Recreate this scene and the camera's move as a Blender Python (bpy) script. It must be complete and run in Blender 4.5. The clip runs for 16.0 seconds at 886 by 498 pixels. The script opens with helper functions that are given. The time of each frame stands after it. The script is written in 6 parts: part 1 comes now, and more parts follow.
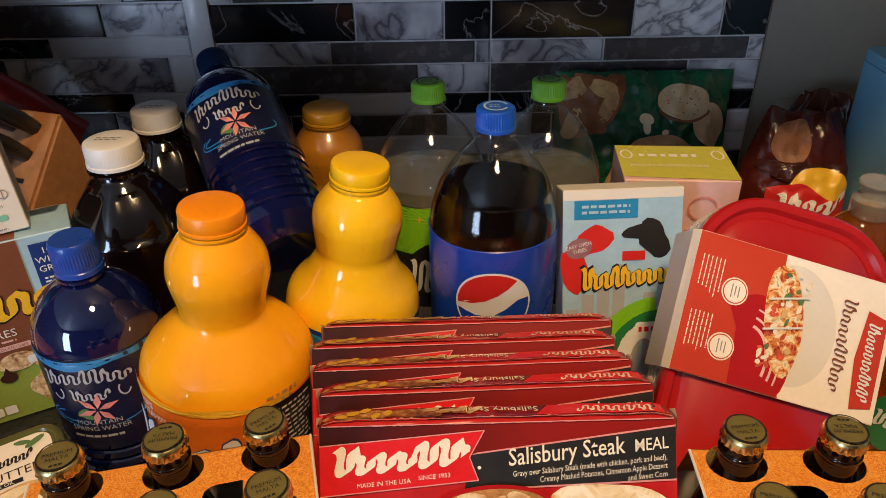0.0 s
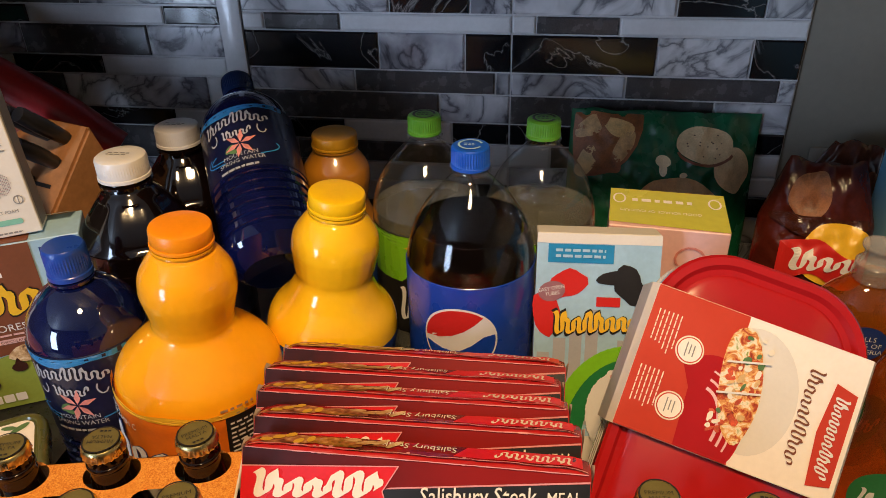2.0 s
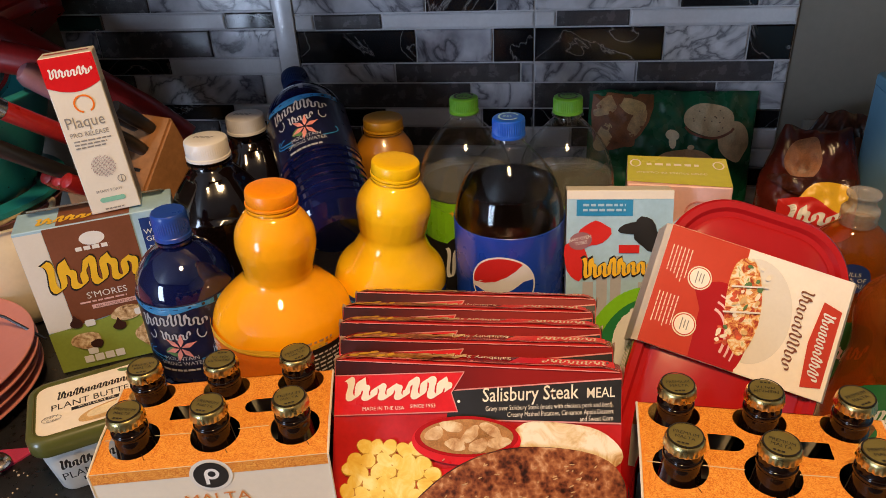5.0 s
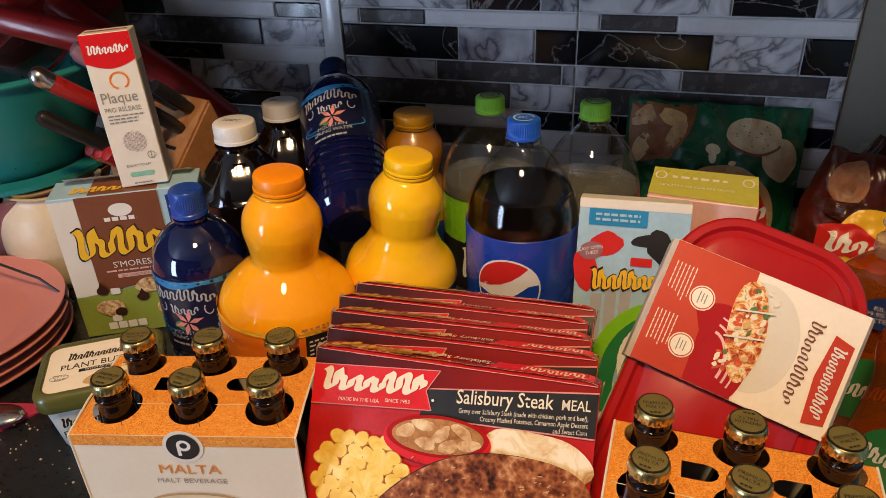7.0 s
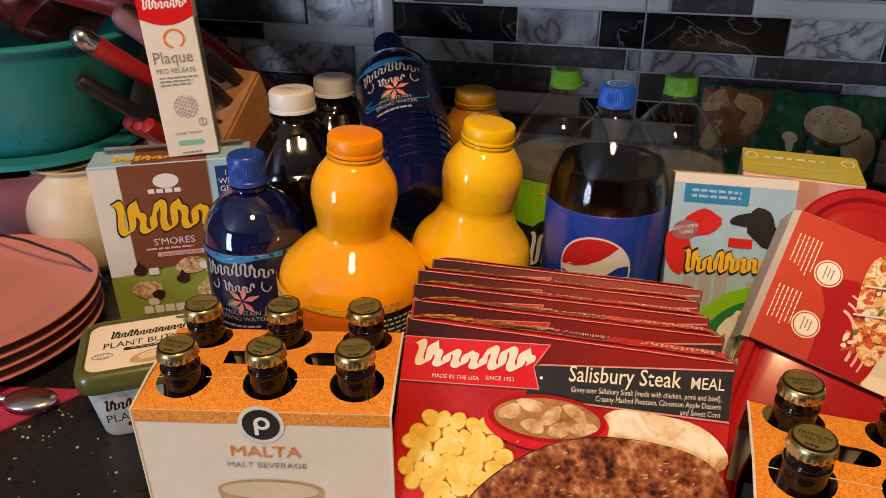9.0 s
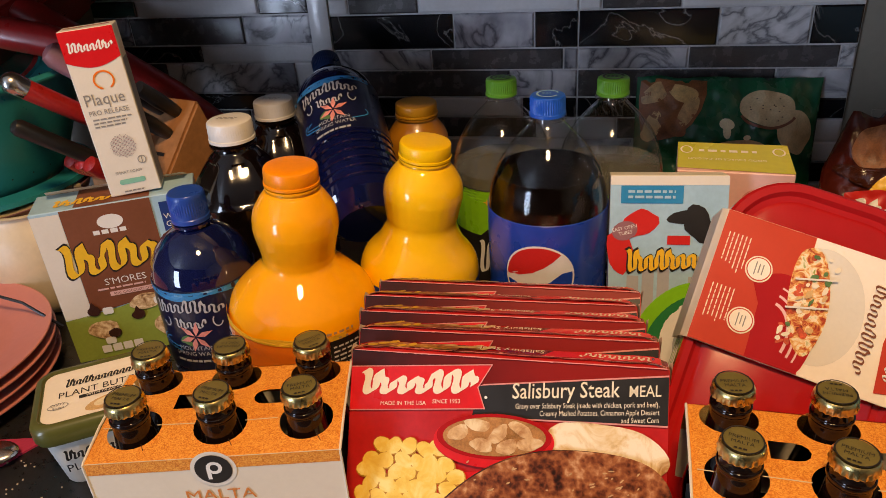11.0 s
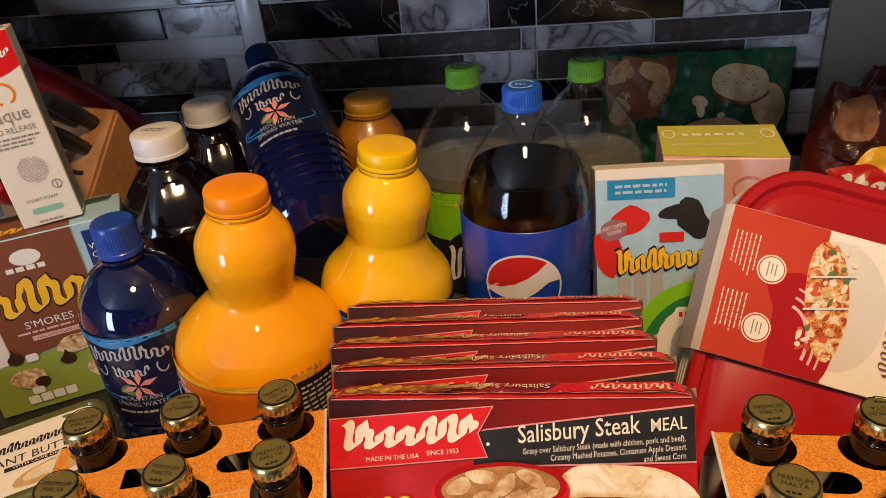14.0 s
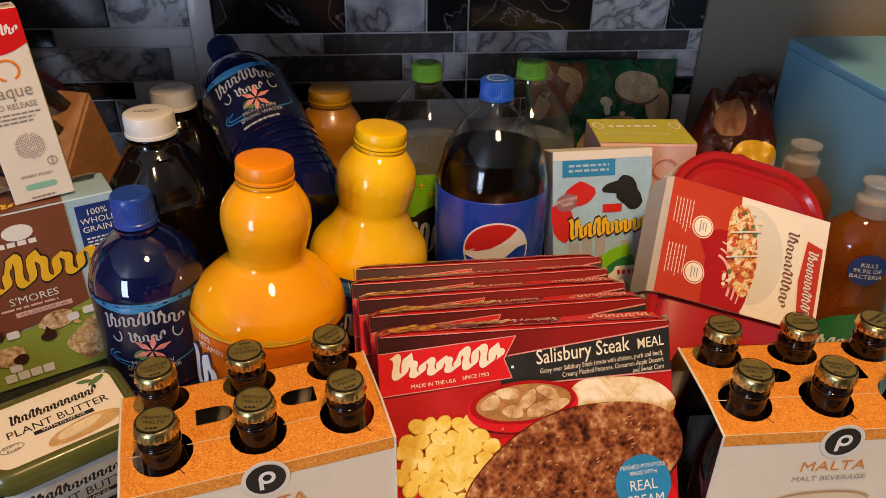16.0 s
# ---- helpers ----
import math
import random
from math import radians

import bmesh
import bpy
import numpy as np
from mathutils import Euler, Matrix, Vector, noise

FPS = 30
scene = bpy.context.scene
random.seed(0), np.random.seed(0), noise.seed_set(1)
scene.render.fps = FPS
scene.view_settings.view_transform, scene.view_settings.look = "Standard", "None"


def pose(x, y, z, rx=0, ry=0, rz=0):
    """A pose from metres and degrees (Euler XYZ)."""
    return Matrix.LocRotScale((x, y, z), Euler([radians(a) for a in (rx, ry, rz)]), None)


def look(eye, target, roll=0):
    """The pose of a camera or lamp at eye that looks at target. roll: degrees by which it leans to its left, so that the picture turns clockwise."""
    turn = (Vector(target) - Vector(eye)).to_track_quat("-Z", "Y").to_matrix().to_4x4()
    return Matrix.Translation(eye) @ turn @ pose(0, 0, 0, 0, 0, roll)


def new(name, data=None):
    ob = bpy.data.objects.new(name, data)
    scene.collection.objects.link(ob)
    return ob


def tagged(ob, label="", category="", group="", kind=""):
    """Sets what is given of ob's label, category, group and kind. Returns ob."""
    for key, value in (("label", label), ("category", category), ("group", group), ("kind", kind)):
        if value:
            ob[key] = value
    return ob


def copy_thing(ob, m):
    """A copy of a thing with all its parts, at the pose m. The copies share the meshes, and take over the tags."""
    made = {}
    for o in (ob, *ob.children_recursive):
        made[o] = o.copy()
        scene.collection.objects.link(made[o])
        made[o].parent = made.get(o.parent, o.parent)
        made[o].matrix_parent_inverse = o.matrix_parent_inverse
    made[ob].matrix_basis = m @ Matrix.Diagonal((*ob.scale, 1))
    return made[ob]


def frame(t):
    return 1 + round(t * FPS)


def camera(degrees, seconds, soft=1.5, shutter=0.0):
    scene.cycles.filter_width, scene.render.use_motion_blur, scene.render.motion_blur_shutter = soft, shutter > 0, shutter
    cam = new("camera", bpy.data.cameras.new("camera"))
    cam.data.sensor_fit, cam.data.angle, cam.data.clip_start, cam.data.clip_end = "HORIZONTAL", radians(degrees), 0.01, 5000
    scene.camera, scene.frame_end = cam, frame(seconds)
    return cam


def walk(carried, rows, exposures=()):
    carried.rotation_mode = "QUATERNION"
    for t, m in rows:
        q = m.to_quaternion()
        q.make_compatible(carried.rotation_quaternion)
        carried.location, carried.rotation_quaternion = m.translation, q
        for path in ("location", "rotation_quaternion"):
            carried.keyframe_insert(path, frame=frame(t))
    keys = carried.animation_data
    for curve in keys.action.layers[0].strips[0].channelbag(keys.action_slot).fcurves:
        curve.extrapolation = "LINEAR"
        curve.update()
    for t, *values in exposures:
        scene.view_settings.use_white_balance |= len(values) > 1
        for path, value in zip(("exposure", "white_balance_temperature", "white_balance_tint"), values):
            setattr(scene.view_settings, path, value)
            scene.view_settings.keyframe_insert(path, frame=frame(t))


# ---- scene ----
cam = camera(61.6, 16.0, 0.5)
PATH = [
    (0, (0.0198, 0.0293, 0.5037), (0.0047, 1.633, -0.4971), -1.1),
    (0.5, (0.0917, 0.0369, 0.5075), (-0.0208, 1.6481, -0.4744), -2.4),
    (1, (0.1323, 0.0501, 0.5065), (-0.0595, 1.6575, -0.4678), -2.1),
    (1.5, (0.1238, 0.0491, 0.5084), (-0.1134, 1.65, -0.4687), -1.6),
    (2, (0.12, 0.0369, 0.5188), (-0.1408, 1.6424, -0.4451), -1.3),
    (2.5, (0.1238, 0.0066, 0.5311), (-0.1739, 1.6141, -0.4186), -1.5),
    (3, (0.1616, -0.0066, 0.5226), (-0.2079, 1.5885, -0.4224), -2.6),
    (3.5, (0.1814, -0.0095, 0.5141), (-0.2155, 1.5753, -0.4366), -3.9),
    (4, (0.1531, -0.0265, 0.5207), (-0.2126, 1.5621, -0.4356), -4.4),
    (4.5, (0.1153, -0.0662, 0.533), (-0.1947, 1.5385, -0.4158), -4.0),
    (4.7, (0.103, -0.0803, 0.533), (-0.1795, 1.5318, -0.4111), -3.5),
    (6.8, (0.1654, -0.0624, 0.5216), (-0.2948, 1.5139, -0.4149), -1.8),
    (7, (0.171, -0.0614, 0.5235), (-0.3147, 1.5092, -0.4082), -2.2),
    (7.5, (0.154, -0.0624, 0.5037), (-0.3421, 1.5205, -0.4026), -2.0),
    (8, (0.1115, -0.0595, 0.4687), (-0.36, 1.5451, -0.412), -1.0),
    (8.2, (0.0917, -0.0614, 0.4583), (-0.3742, 1.5498, -0.4139), -0.6),
    (10.3, (0.0765, -0.0548, 0.4612), (-0.3307, 1.5744, -0.4063), -1.5),
    (10.5, (0.0813, -0.052, 0.4649), (-0.3185, 1.5744, -0.412), -2.2),
    (11, (0.1087, -0.0473, 0.4867), (-0.2901, 1.564, -0.4186), -4.2),
    (11.5, (0.1134, -0.0302, 0.4914), (-0.2287, 1.5867, -0.4262), -4.8),
    (12, (0.0614, 0.0028, 0.4744), (-0.1994, 1.6235, -0.463), -4.5),
    (12.5, (0.0274, 0.0643, 0.4394), (-0.2126, 1.6793, -0.5112), -4.3),
    (13, (0.0794, 0.0992, 0.4564), (-0.2561, 1.6887, -0.5094), -5.4),
    (13.5, (0.1332, 0.0832, 0.4838), (-0.2466, 1.6462, -0.5094), -6.7),
    (14, (0.069, 0.0236, 0.481), (-0.1777, 1.6282, -0.4876), -5.7),
    (14.5, (-0.0387, -0.0444, 0.5046), (-0.154, 1.5706, -0.4697), -3.5),
    (15, (-0.0652, -0.0501, 0.4952), (-0.0614, 1.5744, -0.4706), -1.5),
    (15.5, (-0.0633, -0.0539, 0.499), (0.0463, 1.5649, -0.4706), 0.2),
    (16, (-0.0614, -0.0699, 0.4999), (0.1229, 1.5479, -0.4612), 1.0),
]
walk(cam, [(t, look(eye, target, roll)) for t, eye, target, roll in PATH],
     [(0, 0.0, 6500, 10), (0.8, 0.06, 6550, 11), (2, 0.16, 6500, 10), (4.6, 0.12, 6700, 12), (7, 0.0, 6600, 12), (8.2, 0.0, 6800, 13),
      (10.3, 0.0, 7000, 15), (12.5, 0.0, 7050, 15), (14, 0.0, 6750, 12), (16, -0.06, 6950, 14)])
LAMP, SKYLIGHT = 18.4, 64.0

# ---------------------------------------------------------------- light
world = bpy.data.worlds.new("world")
scene.world = world
world.use_nodes = True
wn = world.node_tree.nodes
sky = wn.new("ShaderNodeTexSky")
sky.sky_type, sky.sun_disc = "NISHITA", False
sky.sun_elevation, sky.sun_rotation = radians(35), radians(200)
world.node_tree.links.new(sky.outputs[0], wn["Background"].inputs[0])
wn["Background"].inputs[1].default_value = 0.08


def area_lamp(name, m, size, size_y, watts, colour, shape="RECTANGLE"):
    data = bpy.data.lights.new(name, "AREA")
    data.shape, data.size, data.size_y, data.energy, data.color = shape, size, size_y, watts, colour
    ob = new(name, data)
    ob.matrix_world = m
    return ob


# the ceiling lamp over the counter, and daylight in the window behind the camera
area_lamp("ceiling_lamp_light", look((0.14, -0.22, 1.42), (0.1, 0.45, 0.0)), 0.22, 0.22, LAMP, (1.0, 0.66, 0.33), "DISK")
area_lamp("window_light", look((-1.97, -2.46, 0.28), (-0.6, 0.7, 0.25)), 0.72, 1.8, SKYLIGHT, (0.55, 0.72, 1.0))

# ---------------------------------------------------------------- materials


def shader(name):
    m = bpy.data.materials.new(name)
    m.use_nodes = True
    nt = m.node_tree
    return m, nt, nt.nodes["Principled BSDF"]


def noise_tex(nt, scale, detail=4.0, rough=0.55, distort=0.0, space="Object"):
    tc = nt.nodes.new("ShaderNodeTexCoord")
    n = nt.nodes.new("ShaderNodeTexNoise")
    n.inputs["Scale"].default_value, n.inputs["Detail"].default_value = scale, detail
    n.inputs["Roughness"].default_value, n.inputs["Distortion"].default_value = rough, distort
    nt.links.new(tc.outputs[space], n.inputs["Vector"])
    return n


def ramp(nt, source, stops):
    r = nt.nodes.new("ShaderNodeValToRGB")
    el = r.color_ramp.elements
    while len(el) < len(stops):
        el.new(0.5)
    for e, (p, c) in zip(el, stops):
        e.position, e.color = p, (*c, 1.0)
    nt.links.new(source, r.inputs[0])
    return r


def bump(nt, bsdf, source, strength, distance=0.001):
    b = nt.nodes.new("ShaderNodeBump")
    b.inputs["Strength"].default_value, b.inputs["Distance"].default_value = strength, distance
    nt.links.new(source, b.inputs["Height"])
    nt.links.new(b.outputs[0], bsdf.inputs["Normal"])


def plain(name, colour, rough=0.5, vary=0.12, scale=60.0, metal=0.0, coat=0.0, relief=0.05, coat_rough=0.08, spec=0.5):
    """A surface of one colour with mottling at two scales, fine relief and uneven gloss."""
    m, nt, b = shader(name)
    n1, n2 = noise_tex(nt, scale), noise_tex(nt, scale * 9, 3.0)
    mix = nt.nodes.new("ShaderNodeMath")
    mix.operation = "MULTIPLY_ADD"
    mix.inputs[1].default_value = 0.6
    nt.links.new(n1.outputs[0], mix.inputs[0])
    half = nt.nodes.new("ShaderNodeMath")
    half.operation = "MULTIPLY"
    half.inputs[1].default_value = 0.4
    nt.links.new(n2.outputs[0], half.inputs[0])
    nt.links.new(half.outputs[0], mix.inputs[2])
    lo = tuple(max(0.0, c * (1 - vary)) for c in colour)
    hi = tuple(min(1.0, c * (1 + vary)) for c in colour)
    r = ramp(nt, mix.outputs[0], [(0.3, lo), (0.7, hi)])
    nt.links.new(r.outputs[0], b.inputs["Base Color"])
    rr = ramp(nt, n1.outputs[0], [(0.25, (rough * 0.8,) * 3), (0.75, (min(1, rough * 1.25),) * 3)])
    nt.links.new(rr.outputs[0], b.inputs["Roughness"])
    b.inputs["Metallic"].default_value = metal
    b.inputs["Specular IOR Level"].default_value = spec
    b.inputs["Coat Weight"].default_value = coat
    b.inputs["Coat Roughness"].default_value = coat_rough
    if relief:
        bump(nt, b, n2.outputs[0], relief)
    return m


def marble(name, base, vein, scale, width, rough=0.22):
    m, nt, b = shader(name)
    info = nt.nodes.new("ShaderNodeObjectInfo")
    tc = nt.nodes.new("ShaderNodeTexCoord")
    off = nt.nodes.new("ShaderNodeVectorMath")
    off.operation = "MULTIPLY_ADD"
    comb = nt.nodes.new("ShaderNodeCombineXYZ")
    for k in range(3):
        nt.links.new(info.outputs["Random"], comb.inputs[k])
    off.inputs[1].default_value = (7.0, 3.0, 5.0)
    nt.links.new(comb.outputs[0], off.inputs[0])
    nt.links.new(tc.outputs["Object"], off.inputs[2])
    n = nt.nodes.new("ShaderNodeTexNoise")
    n.inputs["Scale"].default_value, n.inputs["Detail"].default_value, n.inputs["Distortion"].default_value = scale, 7.0, 1.6
    nt.links.new(off.outputs[0], n.inputs["Vector"])
    d = nt.nodes.new("ShaderNodeMath")
    d.operation = "SUBTRACT"
    d.inputs[1].default_value = 0.5
    nt.links.new(n.outputs[0], d.inputs[0])
    a = nt.nodes.new("ShaderNodeMath")
    a.operation = "ABSOLUTE"
    nt.links.new(d.outputs[0], a.inputs[0])
    r = ramp(nt, a.outputs[0], [(0.0, vein), (width, tuple((x + y * 2) / 3 for x, y in zip(vein, base))), (width * 2.6, base)])
    big = nt.nodes.new("ShaderNodeTexNoise")
    big.inputs["Scale"].default_value, big.inputs["Detail"].default_value = scale * 0.7, 5.0
    nt.links.new(off.outputs[0], big.inputs["Vector"])
    cloud = ramp(nt, big.outputs[0], [(0.34, (0.30, 0.30, 0.33)), (0.47, (0.72, 0.72, 0.75)), (0.60, (1, 1, 1))])
    mul = nt.nodes.new("ShaderNodeMix")
    mul.data_type, mul.blend_type = "RGBA", "MULTIPLY"
    mul.inputs[0].default_value = 1.0
    nt.links.new(r.outputs[0], mul.inputs[6])
    nt.links.new(cloud.outputs[0], mul.inputs[7])
    nt.links.new(mul.outputs[2], b.inputs["Base Color"])
    b.inputs["Roughness"].default_value = rough
    bump(nt, b, big.outputs[0], 0.08)
    return m


def clear_skin(name, tint, gloss_rough=0.03, ior=1.5, body=None, body_weight=0.0, wavy=0.04):
    """Thin clear plastic: see-through with a mirror-like skin; body adds a tint that hides what is behind."""
    m = bpy.data.materials.new(name)
    m.use_nodes = True
    nt = m.node_tree
    nt.nodes.remove(nt.nodes["Principled BSDF"])
    out = nt.nodes["Material Output"]
    tr, gl = nt.nodes.new("ShaderNodeBsdfTransparent"), nt.nodes.new("ShaderNodeBsdfGlossy")
    tr.inputs[0].default_value = (*tint, 1)
    gl.inputs[0].default_value, gl.inputs["Roughness"].default_value = (1, 1, 1, 1), gloss_rough
    base = tr
    if body:
        df, mx = nt.nodes.new("ShaderNodeBsdfDiffuse"), nt.nodes.new("ShaderNodeMixShader")
        df.inputs[0].default_value = (*body, 1)
        mx.inputs[0].default_value = body_weight
        nt.links.new(tr.outputs[0], mx.inputs[1])
        nt.links.new(df.outputs[0], mx.inputs[2])
        base = mx
    fr, mix = nt.nodes.new("ShaderNodeLayerWeight"), nt.nodes.new("ShaderNodeMixShader")
    pw, sc = nt.nodes.new("ShaderNodeMath"), nt.nodes.new("ShaderNodeMath")
    pw.operation, sc.operation = "POWER", "MULTIPLY_ADD"
    pw.inputs[1].default_value = 3.6
    base_gloss = ((ior - 1) / (ior + 1)) ** 2
    sc.inputs[1].default_value, sc.inputs[2].default_value = 0.85, base_gloss * 0.95
    fr.inputs[0].default_value = 0.5
    nt.links.new(fr.outputs["Facing"], pw.inputs[0])
    nt.links.new(pw.outputs[0], sc.inputs[0])
    n = noise_tex(nt, 90, 2.0)
    bp = nt.nodes.new("ShaderNodeBump")
    bp.inputs["Strength"].default_value, bp.inputs["Distance"].default_value = wavy, 0.001
    nt.links.new(n.outputs[0], bp.inputs["Height"])
    nt.links.new(bp.outputs[0], gl.inputs["Normal"])
    nt.links.new(sc.outputs[0], mix.inputs[0])
    nt.links.new(base.outputs[0], mix.inputs[1])
    nt.links.new(gl.outputs[0], mix.inputs[2])
    nt.links.new(mix.outputs[0], out.inputs[0])
    return m


def mottled(name, stops, scale, rough=0.35, coat=0.0, distort=0.6, relief=0.0, cells=0.0):
    """A printed picture of food: many-toned noise, broken up by fine cells."""
    m, nt, b = shader(name)
    n = noise_tex(nt, scale, 8.0, 0.62, distort)
    source = n.outputs[0]
    if cells:
        tc, vor, add = nt.nodes.new("ShaderNodeTexCoord"), nt.nodes.new("ShaderNodeTexVoronoi"), nt.nodes.new("ShaderNodeMath")
        vor.inputs["Scale"].default_value = scale * 3.2
        nt.links.new(tc.outputs["Object"], vor.inputs["Vector"])
        add.operation = "MULTIPLY_ADD"
        add.inputs[1].default_value = cells
        nt.links.new(vor.outputs["Distance"], add.inputs[0])
        nt.links.new(n.outputs[0], add.inputs[2])
        source = add.outputs[0]
    r = ramp(nt, source, stops)
    nt.links.new(r.outputs[0], b.inputs["Base Color"])
    b.inputs["Roughness"].default_value, b.inputs["Coat Weight"].default_value = rough, coat
    if relief:
        bump(nt, b, n.outputs[0], relief)
    return m


M = {}
M["grout"] = plain("grout", (0.50, 0.50, 0.52), 0.35)
M["tile_white"] = plain("tile_white", (0.62, 0.62, 0.64), 0.18, 0.08, 25)
M["tile_grey"] = plain("tile_grey", (0.070, 0.066, 0.070), 0.25, 0.35, 70)
M["tile_marble"] = marble("tile_marble", (0.66, 0.66, 0.69), (0.16, 0.16, 0.18), 13, 0.045)
M["tile_black"] = marble("tile_black", (0.010, 0.010, 0.012), (0.26, 0.25, 0.24), 8, 0.004, 0.15)
M["paint"] = plain("paint", (0.22, 0.20, 0.165), 0.55, 0.08, 12, relief=0.2)
M["tan_paint"] = plain("tan_paint", (0.50, 0.40, 0.27), 0.6, 0.08, 12)
M["room_wall"] = plain("room_wall", (0.15, 0.13, 0.11), 0.7, 0.06, 3)
M["laminate"] = plain("laminate", (0.62, 0.55, 0.43), 0.35, 0.12, 40)
M["cabinet_wood"] = plain("cabinet_wood", (0.16, 0.09, 0.05), 0.4, 0.25, 8)
M["black_stone"] = plain("black_stone", (0.014, 0.014, 0.015), 0.3, 0.6, 180, relief=0.1)
M["crumbs"] = plain("crumbs", (0.5, 0.42, 0.3), 0.8)
M["teal"] = plain("teal", (0.015, 0.24, 0.26), 0.32, 0.1, 20)
M["mauve"] = plain("mauve", (0.30, 0.13, 0.15), 0.4)
M["pink"] = plain("pink", (0.62, 0.23, 0.19), 0.32, 0.06, 15)
M["red_enamel"] = plain("red_enamel", (0.36, 0.016, 0.016), 0.3, 0.25, 30, coat=0.25)
M["black_plastic"] = plain("black_plastic", (0.012, 0.011, 0.011), 0.35, 0.3, 40)
M["steel"] = plain("steel", (0.62, 0.60, 0.57), 0.22, 0.08, 60, metal=1.0)
M["cream"] = plain("cream", (0.66, 0.55, 0.38), 0.4, 0.08, 18)
M["block_wood"] = plain("block_wood", (0.36, 0.17, 0.07), 0.42, 0.3, 16, relief=0.15)
M["magenta"] = plain("magenta", (0.45, 0.03, 0.09), 0.7, 0.2, 60)
M["blue_plastic"] = plain("blue_plastic", (0.15, 0.38, 0.56), 0.65, 0.06, 10)
M["white_card"] = plain("white_card", (0.74, 0.70, 0.62), 0.5, 0.04, 40)
M["white"] = plain("white", (0.80, 0.79, 0.76), 0.4, 0.03, 60, relief=0.0)
M["black_ink"] = plain("black_ink", (0.015, 0.014, 0.014), 0.4, 0.1, 60, relief=0.0)
M["grey_ink"] = plain("grey_ink", (0.25, 0.24, 0.23), 0.5, 0.1, 60, relief=0.0)
# inner carton card, near black to stand in for the shade inside
M["shaded_card"] = plain("shaded_card", (0.02, 0.017, 0.014), 0.8)
# drinks
M["orange_juice"] = plain("orange_juice", (0.95, 0.40, 0.008), 0.5, 0.05, 14, coat=1.0, relief=0.03, coat_rough=0.03, spec=0.05)
M["yellow_juice"] = plain("yellow_juice", (0.95, 0.56, 0.012), 0.5, 0.05, 14, coat=1.0, relief=0.03, coat_rough=0.03, spec=0.05)
# amber of the rear bottle, darkened for the shade under the cabinet
M["amber_juice_shaded"] = plain("amber_juice_shaded", (0.42, 0.17, 0.012), 0.30, 0.06, 14, coat=1.0, relief=0.03)
M["orange_cap"] = plain("orange_cap", (0.92, 0.29, 0.005), 0.35, 0.05, 30)
M["yellow_cap"] = plain("yellow_cap", (0.92, 0.56, 0.006), 0.35, 0.05, 30)
# ochre lowered the same way, so the colour holds part of the shade
M["ochre_cap_shaded"] = plain("ochre_cap_shaded", (0.58, 0.27, 0.01), 0.35, 0.05, 30)
M["white_cap"] = plain("white_cap", (0.74, 0.72, 0.68), 0.35, 0.04, 30)
M["blue_cap"] = plain("blue_cap", (0.014, 0.060, 0.36), 0.3, 0.1, 30)
# darker copy of the blue cap, with the shade by the tiles mixed in
M["blue_cap_shaded"] = plain("blue_cap_shaded", (0.008, 0.025, 0.09), 0.3, 0.1, 30)
M["cola_cap"] = plain("cola_cap", (0.008, 0.085, 0.50), 0.3, 0.06, 30)
M["green_cap"] = plain("green_cap", (0.085, 0.30, 0.03), 0.3, 0.06, 30)
M["cola"] = plain("cola", (0.003, 0.0015, 0.001), 0.06, 0.4, 20, relief=0.0, spec=0.03)
M["dark_juice"] = plain("dark_juice", (0.004, 0.002, 0.002), 0.10, 0.4, 20, coat=0.6, relief=0.02)
M["pet"] = clear_skin("pet", (0.97, 0.98, 0.97), 0.03, 1.6, wavy=0.12)
M["soda"] = clear_skin("soda", (0.94, 0.95, 0.92), 0.03, 1.45, (0.62, 0.62, 0.54), 0.15, wavy=0.1)
M["blue_pet"] = plain("blue_pet", (0.003, 0.006, 0.050), 0.05, 0.5, 10, coat=1.0, relief=0.05, coat_rough=0.03)
M["amber"] = clear_skin("amber", (0.88, 0.42, 0.10), 0.04, 1.5, (0.55, 0.15, 0.012), 0.24)
M["soap_cap"] = clear_skin("soap_cap", (0.88, 0.85, 0.80), 0.15, 1.5, (0.75, 0.70, 0.64), 0.30)
M["cola_blue"] = plain("cola_blue", (0.008, 0.055, 0.42), 0.28, 0.05, 30, coat=0.5)
M["red_print"] = plain("red_print", (0.62, 0.022, 0.018), 0.35, 0.06, 40, relief=0.0)
M["water_navy"] = plain("water_navy", (0.005, 0.008, 0.036), 0.3, 0.3, 30, coat=0.25)
M["water_blue"] = plain("water_blue", (0.03, 0.22, 0.50), 0.3, 0.1, 30)
M["silver_print"] = plain("silver_print", (0.40, 0.41, 0.44), 0.35, 0.06, 60, relief=0.0)
M["petal"] = plain("petal", (0.66, 0.24, 0.20), 0.4, 0.35, 160, relief=0.0)
M["leaf_print"] = plain("leaf_print", (0.10, 0.20, 0.07), 0.4, 0.3, 120, relief=0.0)
M["lime"] = plain("lime", (0.22, 0.58, 0.02), 0.3, 0.1, 30, coat=0.4)
M["orange_print"] = plain("orange_print", (0.85, 0.20, 0.012), 0.35, 0.08, 40)
M["navy_print"] = plain("navy_print", (0.012, 0.04, 0.20), 0.4, 0.1, 60)
M["yellow_print"] = plain("yellow_print", (0.85, 0.50, 0.03), 0.35, 0.08, 40, relief=0.0)
M["green_print"] = plain("green_print", (0.02, 0.20, 0.06), 0.35, 0.1, 40)
